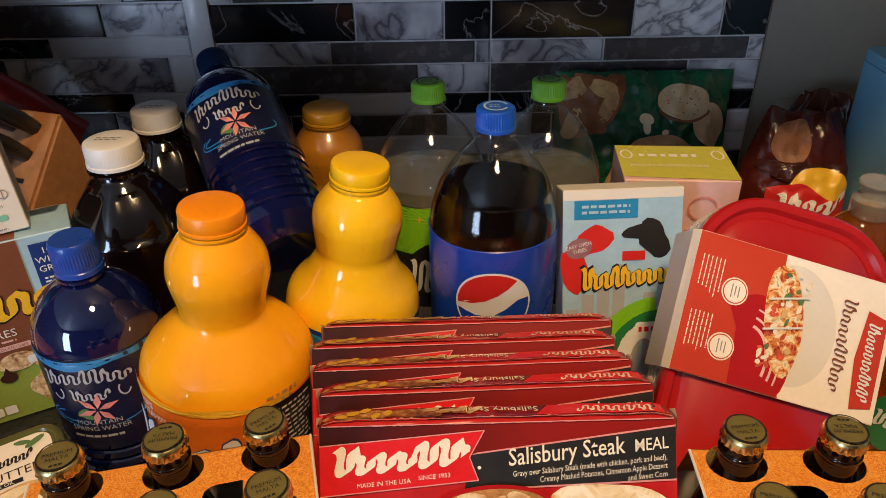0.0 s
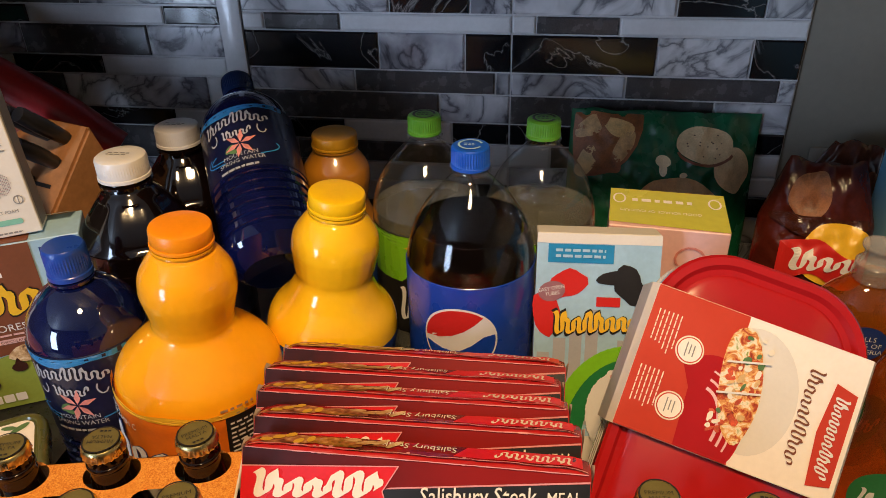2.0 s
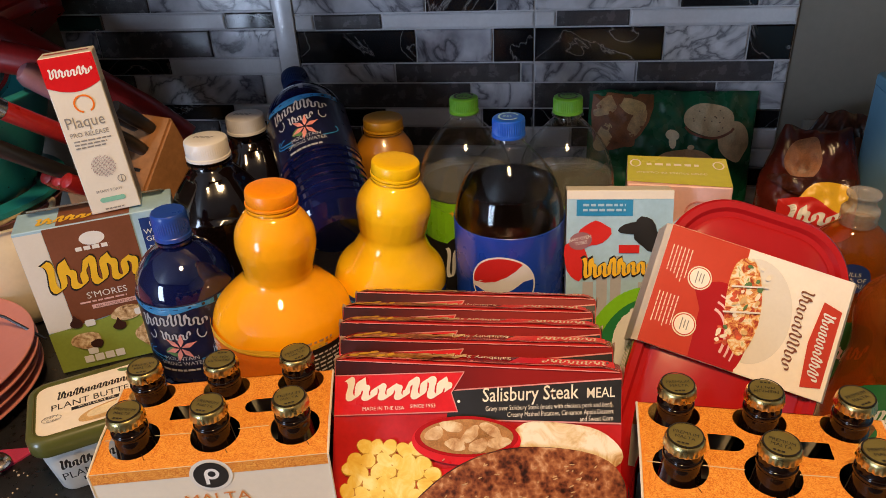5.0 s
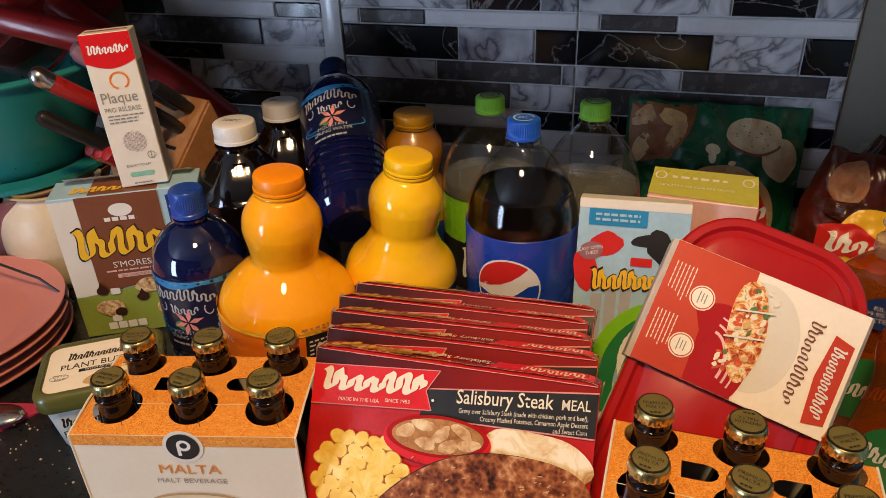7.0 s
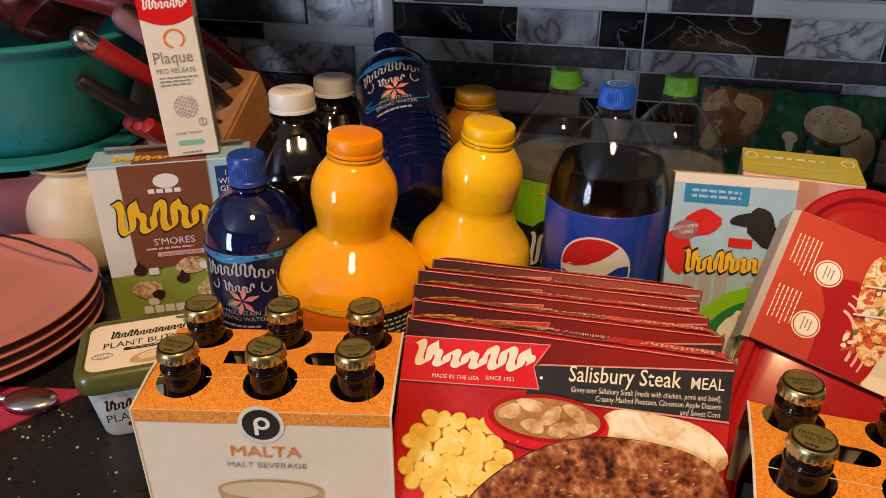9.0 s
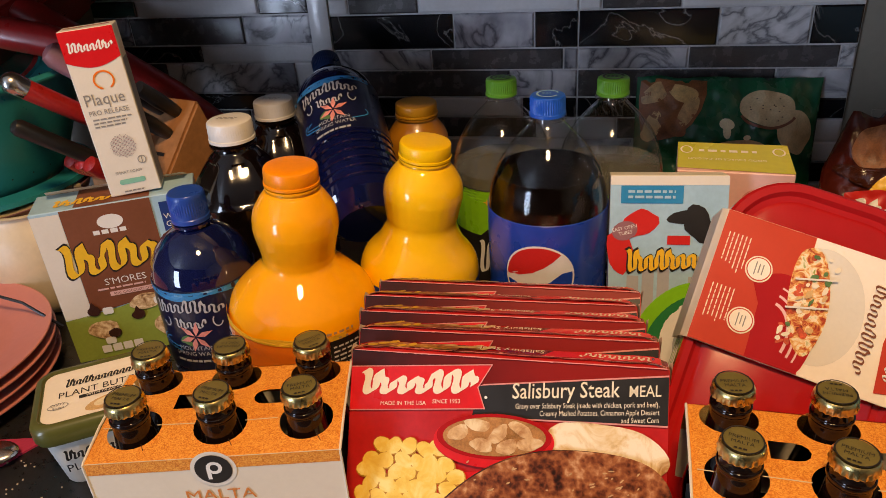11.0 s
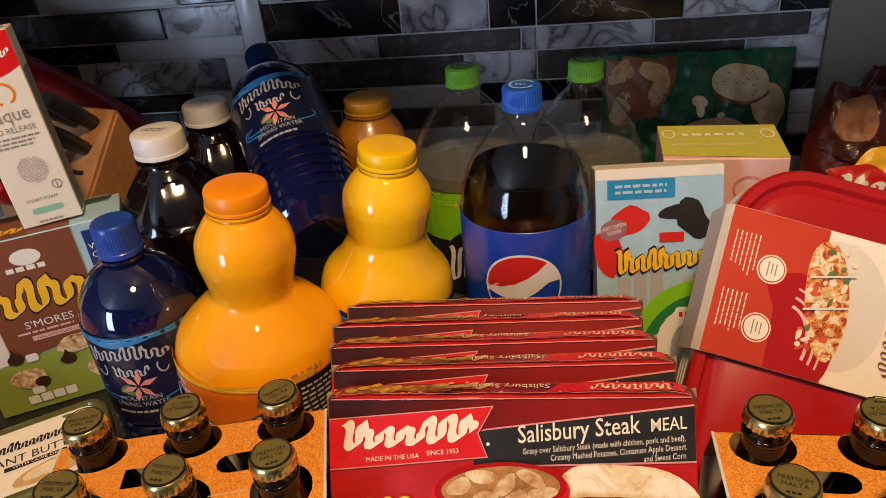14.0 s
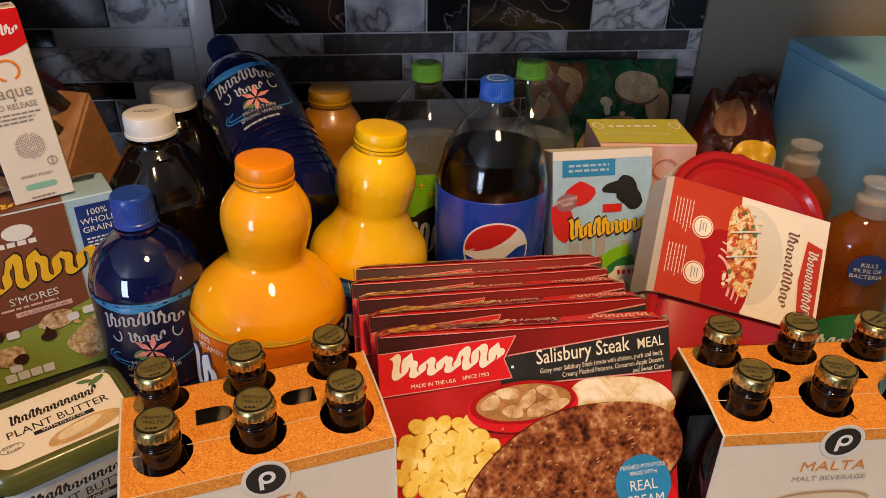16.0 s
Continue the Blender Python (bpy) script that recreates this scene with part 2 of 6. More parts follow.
# malt cartons
M["malt_orange"] = mottled("malt_orange", [(0.40, (0.58, 0.16, 0.015)), (0.50, (0.78, 0.28, 0.035)), (0.60, (0.86, 0.42, 0.08))], 420, 0.5, 0.0, 2.5)
M["malt_white"] = plain("malt_white", (0.74, 0.67, 0.55), 0.5, 0.04, 30)
M["tan_print"] = plain("tan_print", (0.50, 0.33, 0.17), 0.5, 0.25, 60, relief=0.0)
M["malt_glass"] = plain("malt_glass", (0.007, 0.003, 0.002), 0.06, 0.5, 20, relief=0.0, spec=0.4)
M["cap_gold"] = plain("cap_gold", (0.68, 0.54, 0.22), 0.28, 0.25, 90, metal=1.0)
M["cap_olive"] = plain("cap_olive", (0.20, 0.17, 0.055), 0.35, 0.15, 90, metal=0.3)
# frozen meals
M["meal_red"] = plain("meal_red", (0.50, 0.013, 0.014), 0.34, 0.2, 22, coat=0.2)
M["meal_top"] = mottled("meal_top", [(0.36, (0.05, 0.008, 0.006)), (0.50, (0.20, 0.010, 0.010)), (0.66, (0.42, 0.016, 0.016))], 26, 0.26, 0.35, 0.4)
M["meal_flag"] = plain("meal_flag", (0.70, 0.014, 0.018), 0.3, 0.12, 30)
M["pink_edge"] = plain("pink_edge", (0.70, 0.26, 0.24), 0.5, 0.1, 60)
def gradient(name, left, right, x0, x1, rough, coat):
    """Printed colour that runs from one shade to another along the box's width, with mottling."""
    m, nt, b = shader(name)
    tc, sep, mr = nt.nodes.new("ShaderNodeTexCoord"), nt.nodes.new("ShaderNodeSeparateXYZ"), nt.nodes.new("ShaderNodeMapRange")
    mr.inputs[1].default_value, mr.inputs[2].default_value = x0, x1
    nt.links.new(tc.outputs["Object"], sep.inputs[0])
    nt.links.new(sep.outputs[0], mr.inputs[0])
    n = noise_tex(nt, 60, 4.0)
    add = nt.nodes.new("ShaderNodeMath")
    add.operation = "MULTIPLY_ADD"
    add.inputs[1].default_value = 0.25
    nt.links.new(n.outputs[0], add.inputs[0])
    nt.links.new(mr.outputs[0], add.inputs[2])
    r = ramp(nt, add.outputs[0], [(0.1, left), (1.0, right)])
    nt.links.new(r.outputs[0], b.inputs["Base Color"])
    b.inputs["Roughness"].default_value, b.inputs["Coat Weight"].default_value = rough, coat
    b.inputs["Specular IOR Level"].default_value = 0.22
    bump(nt, b, n.outputs[0], 0.12)
    return m


M["meal_head"] = gradient("meal_head", (0.036, 0.007, 0.006), (0.27, 0.012, 0.010), -0.085, 0.055, 0.36, 0.12)
M["corn"] = plain("corn", (0.66, 0.36, 0.035), 0.4, 0.15, 120)
M["potato"] = plain("potato", (0.80, 0.68, 0.46), 0.45, 0.22, 80)
M["gravy"] = plain("gravy", (0.42, 0.19, 0.06), 0.3, 0.5, 90)
M["steak"] = mottled("steak", [(0.42, (0.020, 0.006, 0.003)), (0.50, (0.095, 0.022, 0.008)), (0.59, (0.23, 0.060, 0.020)), (0.70, (0.40, 0.14, 0.05)), (0.82, (0.66, 0.36, 0.18))], 85, 0.30, 0.4, 0.15, 0.1, 0.22)
M["steak_edge"] = mottled("steak_edge", [(0.38, (0.020, 0.006, 0.004)), (0.54, (0.10, 0.028, 0.010)), (0.68, (0.28, 0.09, 0.03))], 60, 0.34, 0.35, 0.3)
M["kernel"] = mottled("kernel", [(0.35, (0.84, 0.50, 0.06)), (0.50, (0.92, 0.64, 0.12)), (0.64, (0.97, 0.78, 0.28))], 60, 0.34, 0.3)
M["kernel_edge"] = plain("kernel_edge", (0.54, 0.24, 0.016), 0.4, 0.2, 90)
M["creamy_mash"] = mottled("creamy_mash", [(0.34, (0.46, 0.22, 0.06)), (0.46, (0.80, 0.58, 0.30)), (0.58, (0.93, 0.80, 0.58))], 34, 0.4, 0.3, 1.6)
M["apple_piece"] = mottled("apple_piece", [(0.36, (0.42, 0.18, 0.06)), (0.50, (0.68, 0.42, 0.20)), (0.64, (0.86, 0.68, 0.42))], 70, 0.36, 0.3)
M["oat_bar"] = mottled("oat_bar", [(0.34, (0.12, 0.045, 0.018)), (0.46, (0.40, 0.22, 0.09)), (0.58, (0.66, 0.45, 0.24)), (0.70, (0.86, 0.70, 0.46))], 110, 0.5, 0.0, 0.8, 0.0, 0.14)
M["pizza_mix"] = mottled("pizza_mix", [(0.32, (0.10, 0.02, 0.01)), (0.42, (0.48, 0.06, 0.02)), (0.50, (0.78, 0.42, 0.12)), (0.58, (0.92, 0.80, 0.60)), (0.68, (0.30, 0.34, 0.06))], 120, 0.4, 0.0, 0.9)
M["torn_card"] = plain("torn_card", (0.66, 0.52, 0.40), 0.7, 0.2, 90)
M["malta_print"] = plain("malta_print", (0.66, 0.23, 0.05), 0.5, 0.08, 60, relief=0.0)
M["cream_print"] = plain("cream_print", (0.84, 0.75, 0.58), 0.4, 0.06, 60, relief=0.0)
M["badge_blue"] = plain("badge_blue", (0.02, 0.24, 0.48), 0.35, 0.08, 40, relief=0.0)
# other packets
M["sky_blue"] = plain("sky_blue", (0.36, 0.56, 0.70), 0.4, 0.12, 20)
M["brown_print"] = plain("brown_print", (0.20, 0.065, 0.03), 0.4, 0.12, 30)
M["grass_print"] = plain("grass_print", (0.28, 0.36, 0.06), 0.4, 0.12, 30)
M["oat"] = plain("oat", (0.52, 0.32, 0.15), 0.5, 0.45, 150)
M["choc"] = plain("choc", (0.05, 0.018, 0.012), 0.3, 0.3, 80)
M["tp_red"] = plain("tp_red", (0.66, 0.012, 0.016), 0.3, 0.06, 30, coat=0.4)
M["mint"] = plain("mint", (0.22, 0.52, 0.40), 0.4, 0.1, 60)
M["olive_lid"] = plain("olive_lid", (0.095, 0.10, 0.022), 0.3, 0.1, 25, coat=0.3)
M["tub_white"] = plain("tub_white", (0.70, 0.68, 0.62), 0.35, 0.05, 25)
M["bread"] = plain("bread", (0.66, 0.42, 0.18), 0.5, 0.35, 70)
M["lid_red"] = plain("lid_red", (0.42, 0.010, 0.012), 0.22, 0.06, 12, coat=0.5)
M["sleeve_red"] = plain("sleeve_red", (0.54, 0.040, 0.016), 0.42, 0.06, 25)
M["sleeve_white"] = plain("sleeve_white", (0.90, 0.83, 0.72), 0.42, 0.05, 25)
M["frost"] = clear_skin("frost", (0.85, 0.82, 0.78), 0.25, 1.45, (0.7, 0.66, 0.6), 0.55)
M["pizza_red"] = plain("pizza_red", (0.55, 0.08, 0.03), 0.5, 0.6, 150)
M["lime_box"] = plain("lime_box", (0.58, 0.56, 0.06), 0.24, 0.12, 15)
M["pale_pink"] = plain("pale_pink", (0.78, 0.48, 0.44), 0.4, 0.1, 20)
M["bag_green"] = plain("bag_green", (0.008, 0.10, 0.045), 0.25, 0.3, 25, relief=0.3)
M["chip"] = plain("chip", (0.60, 0.44, 0.25), 0.55, 0.3, 60, relief=0.3)
# foil red set well below its own tone to include the cabinet's shade
M["bag_red_shaded"] = plain("bag_red_shaded", (0.070, 0.010, 0.005), 0.2, 0.4, 25, relief=0.3)
M["bag_brown"] = plain("bag_brown", (0.055, 0.014, 0.007), 0.2, 0.6, 25, relief=0.4)
M["chip_brown"] = plain("chip_brown", (0.26, 0.09, 0.03), 0.5, 0.5, 70, relief=0.3)

# ---------------------------------------------------------------- builders


def finish(bm, name, material, parent=None, smooth=True, label=""):
    me = bpy.data.meshes.new(name)
    bmesh.ops.recalc_face_normals(bm, faces=bm.faces[:])
    bm.to_mesh(me)
    bm.free()
    me.materials.append(M[material] if isinstance(material, str) else material)
    if smooth:
        me.shade_smooth()
        me.set_sharp_from_angle(angle=radians(38))
    ob = new(name, me)
    if parent:
        ob.parent = parent
    if label:
        ob["label"] = label
    return ob


def part(name, bm, material, parent, label="", smooth=True):
    return finish(bm, name, material, parent, smooth, label)


def thing(name, m, label, category, group="", kind=""):
    ob = new(name)
    ob.empty_display_size = 0.02
    ob.matrix_world = m
    return tagged(ob, label, category, group, kind)


def box_bm(x0, x1, y0, y1, z0, z1, bevel=0.0, seg=2):
    bm = bmesh.new()
    bmesh.ops.create_cube(bm, size=1.0)
    for v in bm.verts:
        v.co = Vector((x0 + (v.co.x + 0.5) * (x1 - x0), y0 + (v.co.y + 0.5) * (y1 - y0), z0 + (v.co.z + 0.5) * (z1 - z0)))
    if bevel:
        bmesh.ops.bevel(bm, geom=bm.edges[:], offset=bevel, segments=seg, affect="EDGES", profile=0.5)
    return bm


def lathe_bm(profile, seg=48, flute=0, depth=0.0, z_from=None, z_to=None, squash=1.0):
    """Turns (radius, height) pairs about z; flutes ripple the radius between two heights."""
    bm = bmesh.new()
    rings = []
    for r, z in profile:
        if r < 1e-6:
            rings.append([bm.verts.new((0, 0, z))])
            continue
        ring = []
        for k in range(seg):
            a = 2 * math.pi * k / seg
            rr = r
            if flute and z_from <= z <= z_to:
                rr = r - depth * (0.5 + 0.5 * math.cos(a * flute))
            ring.append(bm.verts.new((rr * math.cos(a), rr * squash * math.sin(a), z)))
        rings.append(ring)
    for a, b in zip(rings, rings[1:]):
        if len(a) == 1 and len(b) == 1:
            continue
        for k in range(seg):
            j = (k + 1) % seg
            if len(a) == 1:
                bm.faces.new((a[0], b[k], b[j]))
            elif len(b) == 1:
                bm.faces.new((a[k], a[j], b[0]))
            else:
                bm.faces.new((a[k], a[j], b[j], b[k]))
    return bm


def smooth_profile(points, steps=6):
    """A soft curve through (radius, height) points."""
    out = []
    n = len(points)
    for i in range(n - 1):
        p0, p1, p2, p3 = points[max(i - 1, 0)], points[i], points[i + 1], points[min(i + 2, n - 1)]
        for s in range(steps):
            t = s / steps
            q = []
            for k in range(2):
                q.append(0.5 * (2 * p1[k] + (p2[k] - p0[k]) * t + (2 * p0[k] - 5 * p1[k] + 4 * p2[k] - p3[k]) * t * t
                                + (3 * p1[k] - p0[k] - 3 * p2[k] + p3[k]) * t ** 3))
            out.append((max(q[0], 0.0), q[1]))
    out.append(points[-1])
    return out


def cap_bm(r, z0, z1, ribs=40, rib=0.0006):
    """A ribbed screw cap with a rounded top edge and a lower band."""
    h = z1 - z0
    prof = [(r * 1.03, z0), (r * 1.03, z0 + h * 0.14), (r * 0.985, z0 + h * 0.17), (r, z0 + h * 0.2), (r, z0 + h * 0.5), (r, z1 - h * 0.16),
            (r * 0.965, z1 - h * 0.05), (r * 0.9, z1), (r * 0.5, z1 + 0.0002), (0, z1 + 0.0003)]
    return lathe_bm(prof, ribs * 2, ribs, rib, z0 + h * 0.19, z1 - h * 0.15)


SCATTER = ("topping", "top_corn", "bubble", "worn_edge", "worn_lip", "chip_view", "corn", "corn_top", "apple", "gloss_spot", "bar_bit", "chip_speck", "dot_disc", "marshmallow", "chocolate")


# flat print: polygons in (u, v) laid on a frame
def flat(origin, u=(1, 0, 0), v=(0, 0, 1)):
    u, v, o = Vector(u).normalized(), Vector(v).normalized(), Vector(origin)
    n = u.cross(v)
    return lambda a, b, lift: o + u * a + v * b + n * lift


def wrap(r, z=0.0, turn=0.0):
    """Round a bottle of radius r: a runs along the girth, b upwards, seen from -y."""
    def f(a, b, lift):
        t = a / r + turn
        return Vector(((r + lift) * math.sin(t), -(r + lift) * math.cos(t), z + b))
    return f


def prints(name, polys, material, parent, place, layer=1, rings=1, label="", step=0.00035):
    """Ink: star-shaped polygons, fanned in rings so that they can follow a curve."""
    bm = bmesh.new()
    lift = step * layer
    for index, pts in enumerate(polys):
        if "mark" in name and rings == 1 and len(pts) == 4:
            corners = [bm.verts.new(place(a, b, step * layer + 0.0000015 * (index + (k > 1)))) for k, (a, b) in enumerate(pts)]
            bm.faces.new(corners)
            continue
        lift = step * layer + (index % 14) * 0.00002
        cu = sum(p[0] for p in pts) / len(pts)
        cv = sum(p[1] for p in pts) / len(pts)
        if rings == 0:
            bm.faces.new([bm.verts.new(place(a, b, lift)) for a, b in pts])
            continue
        centre = bm.verts.new(place(cu, cv, lift))
        last = None
        for k in range(1, rings + 1):
            f = k / rings
            ring = [bm.verts.new(place(cu + (a - cu) * f, cv + (b - cv) * f, lift)) for a, b in pts]
            for i in range(len(ring)):
                j = (i + 1) % len(ring)
                if last is None:
                    bm.faces.new((centre, ring[i], ring[j]))
                else:
                    bm.faces.new((last[i], ring[i], ring[j], last[j]))
            last = ring
    if "mark" in name:
        bmesh.ops.remove_doubles(bm, verts=bm.verts[:], dist=0.00001)
    me = bpy.data.meshes.new(name)
    bm.to_mesh(me)
    bm.free()
    me.materials.append(M[material])
    ob = new(name, me)
    ob.parent = parent
    if label:
        ob["label"] = label
    if len(polys) > 3 and name in SCATTER:
        ob["kind"] = "stuff"
    return ob


def rect(u0, v0, u1, v1, cut=1):
    pts = []
    for (a, b), (c, d) in zip(((u0, v0), (u1, v0), (u1, v1), (u0, v1)), ((u1, v0), (u1, v1), (u0, v1), (u0, v0))):
        pts += [(a + (c - a) * k / cut, b + (d - b) * k / cut) for k in range(cut)]
    return pts


def ell(cu, cv, ru, rv, n=20, turn=0.0, wob=0.0, seed=0):
    rnd = random.Random(seed)
    ph = [rnd.uniform(0, 6.28) for _ in range(3)]
    c, s = math.cos(radians(turn)), math.sin(radians(turn))
    pts = []
    for k in range(n):
        a = 2 * math.pi * k / n
        w = 1 + wob * (math.sin(2 * a + ph[0]) + 0.7 * math.sin(3 * a + ph[1]) + 0.5 * math.sin(5 * a + ph[2]))
        x, y = ru * w * math.cos(a), rv * w * math.sin(a)
        pts.append((cu + x * c - y * s, cv + x * s + y * c))
    return pts


def rrect(u0, v0, u1, v1, r, n=5):
    pts = []
    for cu, cv, a0 in ((u1 - r, v1 - r, 0), (u0 + r, v1 - r, 90), (u0 + r, v0 + r, 180), (u1 - r, v0 + r, 270)):
        for k in range(n + 1):
            a = radians(a0 + 90 * k / n)
            pts.append((cu + r * math.cos(a), cv + r * math.sin(a)))
    return pts


def bars(u0, v0, u1, v1, rows, seed=0, fill=0.5, gap=0.0):
    """Lines of small unreadable print as plain bars."""
    rnd = random.Random(seed)
    out = []
    h = (v1 - v0) / rows
    for k in range(rows):
        y = v1 - h * (k + 0.5)
        a, end = u0, u1 - rnd.uniform(0, 0.25) * (u1 - u0)
        while a < end:
            w = min(rnd.uniform(0.05, 0.16) * (u1 - u0) + 0.001, end - a)
            out.append(rect(a, y - h * fill / 2, a + w, y + h * fill / 2))
            a += w + (gap or h * 0.35)
    return out


def stroke(points, w):
    """A pen stroke as a row of quads."""
    out = []
    for (a, b), (c, d) in zip(points, points[1:]):
        dx, dy = c - a, d - b
        L = math.hypot(dx, dy) or 1e-6
        nx, ny = -dy / L * w / 2, dx / L * w / 2
        ex, ey = dx / L * w * 0.25, dy / L * w * 0.25
        out.append([(a + nx - ex, b + ny - ey), (a - nx - ex, b - ny - ey), (c - nx + ex, d - ny + ey), (c + nx + ex, d + ny + ey)])
    return out


def ring_strokes(cu, cv, ru, rv, w, a0=0, a1=360, n=14):
    pts = [(cu + ru * math.cos(radians(a0 + (a1 - a0) * k / n)), cv + rv * math.sin(radians(a0 + (a1 - a0) * k / n))) for k in range(n + 1)]
    return stroke(pts, w)


def mark(u0, v0, width, height, count, seed=0, weight=0.2, slant=0.15, rise=0.0):
    """A maker's mark as one plain waving pen stroke in place of its letters: a tall first wave, then low ones."""
    rnd = random.Random(seed)
    heights = [height] + [height * rnd.choice((0.62, 0.66, 0.70, 0.92)) for _ in range(count)]
    unit = width / (count + 0.35)
    wide = unit * (0.20 + 0.50 * weight)
    nx, ny = wide * 0.5, wide * 0.5
    path = []
    for k in range(count * 16 + 5):
        p = k / 16
        tall = heights[min(int(p), count)]
        b = 0.5 + 0.5 * math.cos(2 * math.pi * p)
        a = u0 + unit * (p + 0.12 * math.sin(4 * math.pi * p))
        y = v0 + ny * 0.6 + rise * p / count + (tall - 1.2 * ny) * b
        path.append((a + slant * (y - v0), y))
    return [[(a - nx, b - ny * 0.6), (a + nx, b + ny * 0.6), (c + nx, d + ny * 0.6), (c - nx, d - ny * 0.6)] for (a, b), (c, d) in zip(path, path[1:])]


def lettering(name, body, size, material, parent, place, u, v, align="LEFT", layer=2, turn=0.0, squeeze=1.0, step=0.00035, bold=0.0):
    """Readable words in the built-in font, laid on a frame."""
    cu = bpy.data.curves.new(name, "FONT")
    cu.body, cu.size, cu.align_x, cu.resolution_u, cu.offset = body, size, align, 2, bold
    tmp = bpy.data.objects.new(name, cu)
    me = bpy.data.meshes.new_from_object(tmp)
    bpy.data.objects.remove(tmp)
    c, s = math.cos(radians(turn)), math.sin(radians(turn))
    for vert in me.vertices:
        x, y = vert.co.x * squeeze, vert.co.y
        vert.co = place(u + x * c - y * s, v + x * s + y * c, step * layer)
    me.materials.clear()
    me.materials.append(M[material])
    me.name = name
    ob = new(name, me)
    ob.parent = parent
    return ob


def tube_bm(points, radii, seg=12):
    """A rounded bar through points."""
    bm = bmesh.new()
    pts = [Vector(p) for p in points]
    rings = []
    for i, p in enumerate(pts):
        d = (pts[min(i + 1, len(pts) - 1)] - pts[max(i - 1, 0)]).normalized()
        side = d.orthogonal().normalized() if abs(d.z) > 0.95 else d.cross(Vector((0, 0, 1))).normalized()
        up = side.cross(d)
        r = radii[i]
        rings.append([bm.verts.new(p + (side * math.cos(2 * math.pi * k / seg) + up * math.sin(2 * math.pi * k / seg)) * r) for k in range(seg)])
    for a, b in zip(rings, rings[1:]):
        for k in range(seg):
            bm.faces.new((a[k], a[(k + 1) % seg], b[(k + 1) % seg], b[k]))
    bm.faces.new(rings[0][::-1])
    bm.faces.new(rings[-1])
    return bm


def slab_bm(outline, z0, z1):
    bm = bmesh.new()
    low = [bm.verts.new((x, y, z0)) for x, y in outline]
    top = [bm.verts.new((x, y, z1)) for x, y in outline]
    bm.faces.new(low[::-1])
    bm.faces.new(top)
    for k in range(len(outline)):
        j = (k + 1) % len(outline)
        bm.faces.new((low[k], low[j], top[j], top[k]))
    return bm

# ---------------------------------------------------------------- structure
WALL = 0.846


def structure(name, bm, material, label, smooth=False):
    return tagged(finish(bm, name, material, None, smooth), label, name.split("_")[0], kind="structure")


counter = structure("counter", box_bm(-1.3, 0.9, 0.16, 0.86, -0.038, 0.0, 0.004), "laminate", "cream laminate kitchen counter top crowded with groceries")
structure("wall_back", box_bm(-2.4, 1.9, 0.852, 0.95, -0.9, 1.5), "paint", "grey-brown painted wall behind the kitchen counter")
structure("wall_right", box_bm(1.9, 2.0, -2.5, 0.95, -0.9, 1.5), "tan_paint", "tan painted side wall of the kitchen")
structure("wall_left", box_bm(-2.5, -2.4, -2.5, 0.95, -0.9, 1.5), "room_wall", "plain painted side wall of the kitchen")
wf = bmesh.new()
for x0, x1, z0, z1 in ((-2.5, -2.35, -0.9, 1.5), (-1.60, 2.0, -0.9, 1.5), (-2.35, -1.60, -0.9, -0.65), (-2.35, -1.60, 1.2, 1.5)):
    tmp = box_bm(x0, x1, -2.6, -2.5, z0, z1)
    me_tmp = bpy.data.meshes.new("tmp")
    tmp.to_mesh(me_tmp)
    tmp.free()
    wf.from_mesh(me_tmp)
    bpy.data.meshes.remove(me_tmp)
structure("wall_front", wf, "room_wall", "plain wall with a glazed door opening behind the camera")
structure("floor", box_bm(-2.5, 2.0, -2.6, 0.95, -1.0, -0.9), "room_wall", "plain kitchen floor")
structure("ceiling", box_bm(-2.5, 2.0, -2.6, 0.95, 1.5, 1.6), "white", "white painted ceiling")
structure("base_cabinet", box_bm(-1.3, 0.9, 0.22, 0.85, -0.9, -0.04), "cabinet_wood", "dark wooden base cabinet under the counter")
structure("upper_cabinet", box_bm(-1.3, 0.43, 0.545, 0.85, 0.427, 1.2), "cabinet_wood", "dark wooden upper cabinet over the backsplash")
structure("side_panel", box_bm(0.66, 0.70, 0.35, 0.85, 0.0, 0.5, 0.002), "tan_paint", "tan painted panel at the end of the counter")

# ---------------------------------------------------------------- groceries on the counter


def bottle(name, x, y, label, group=""):
    return thing(name, pose(x, y, 0), label, "bottle", group)


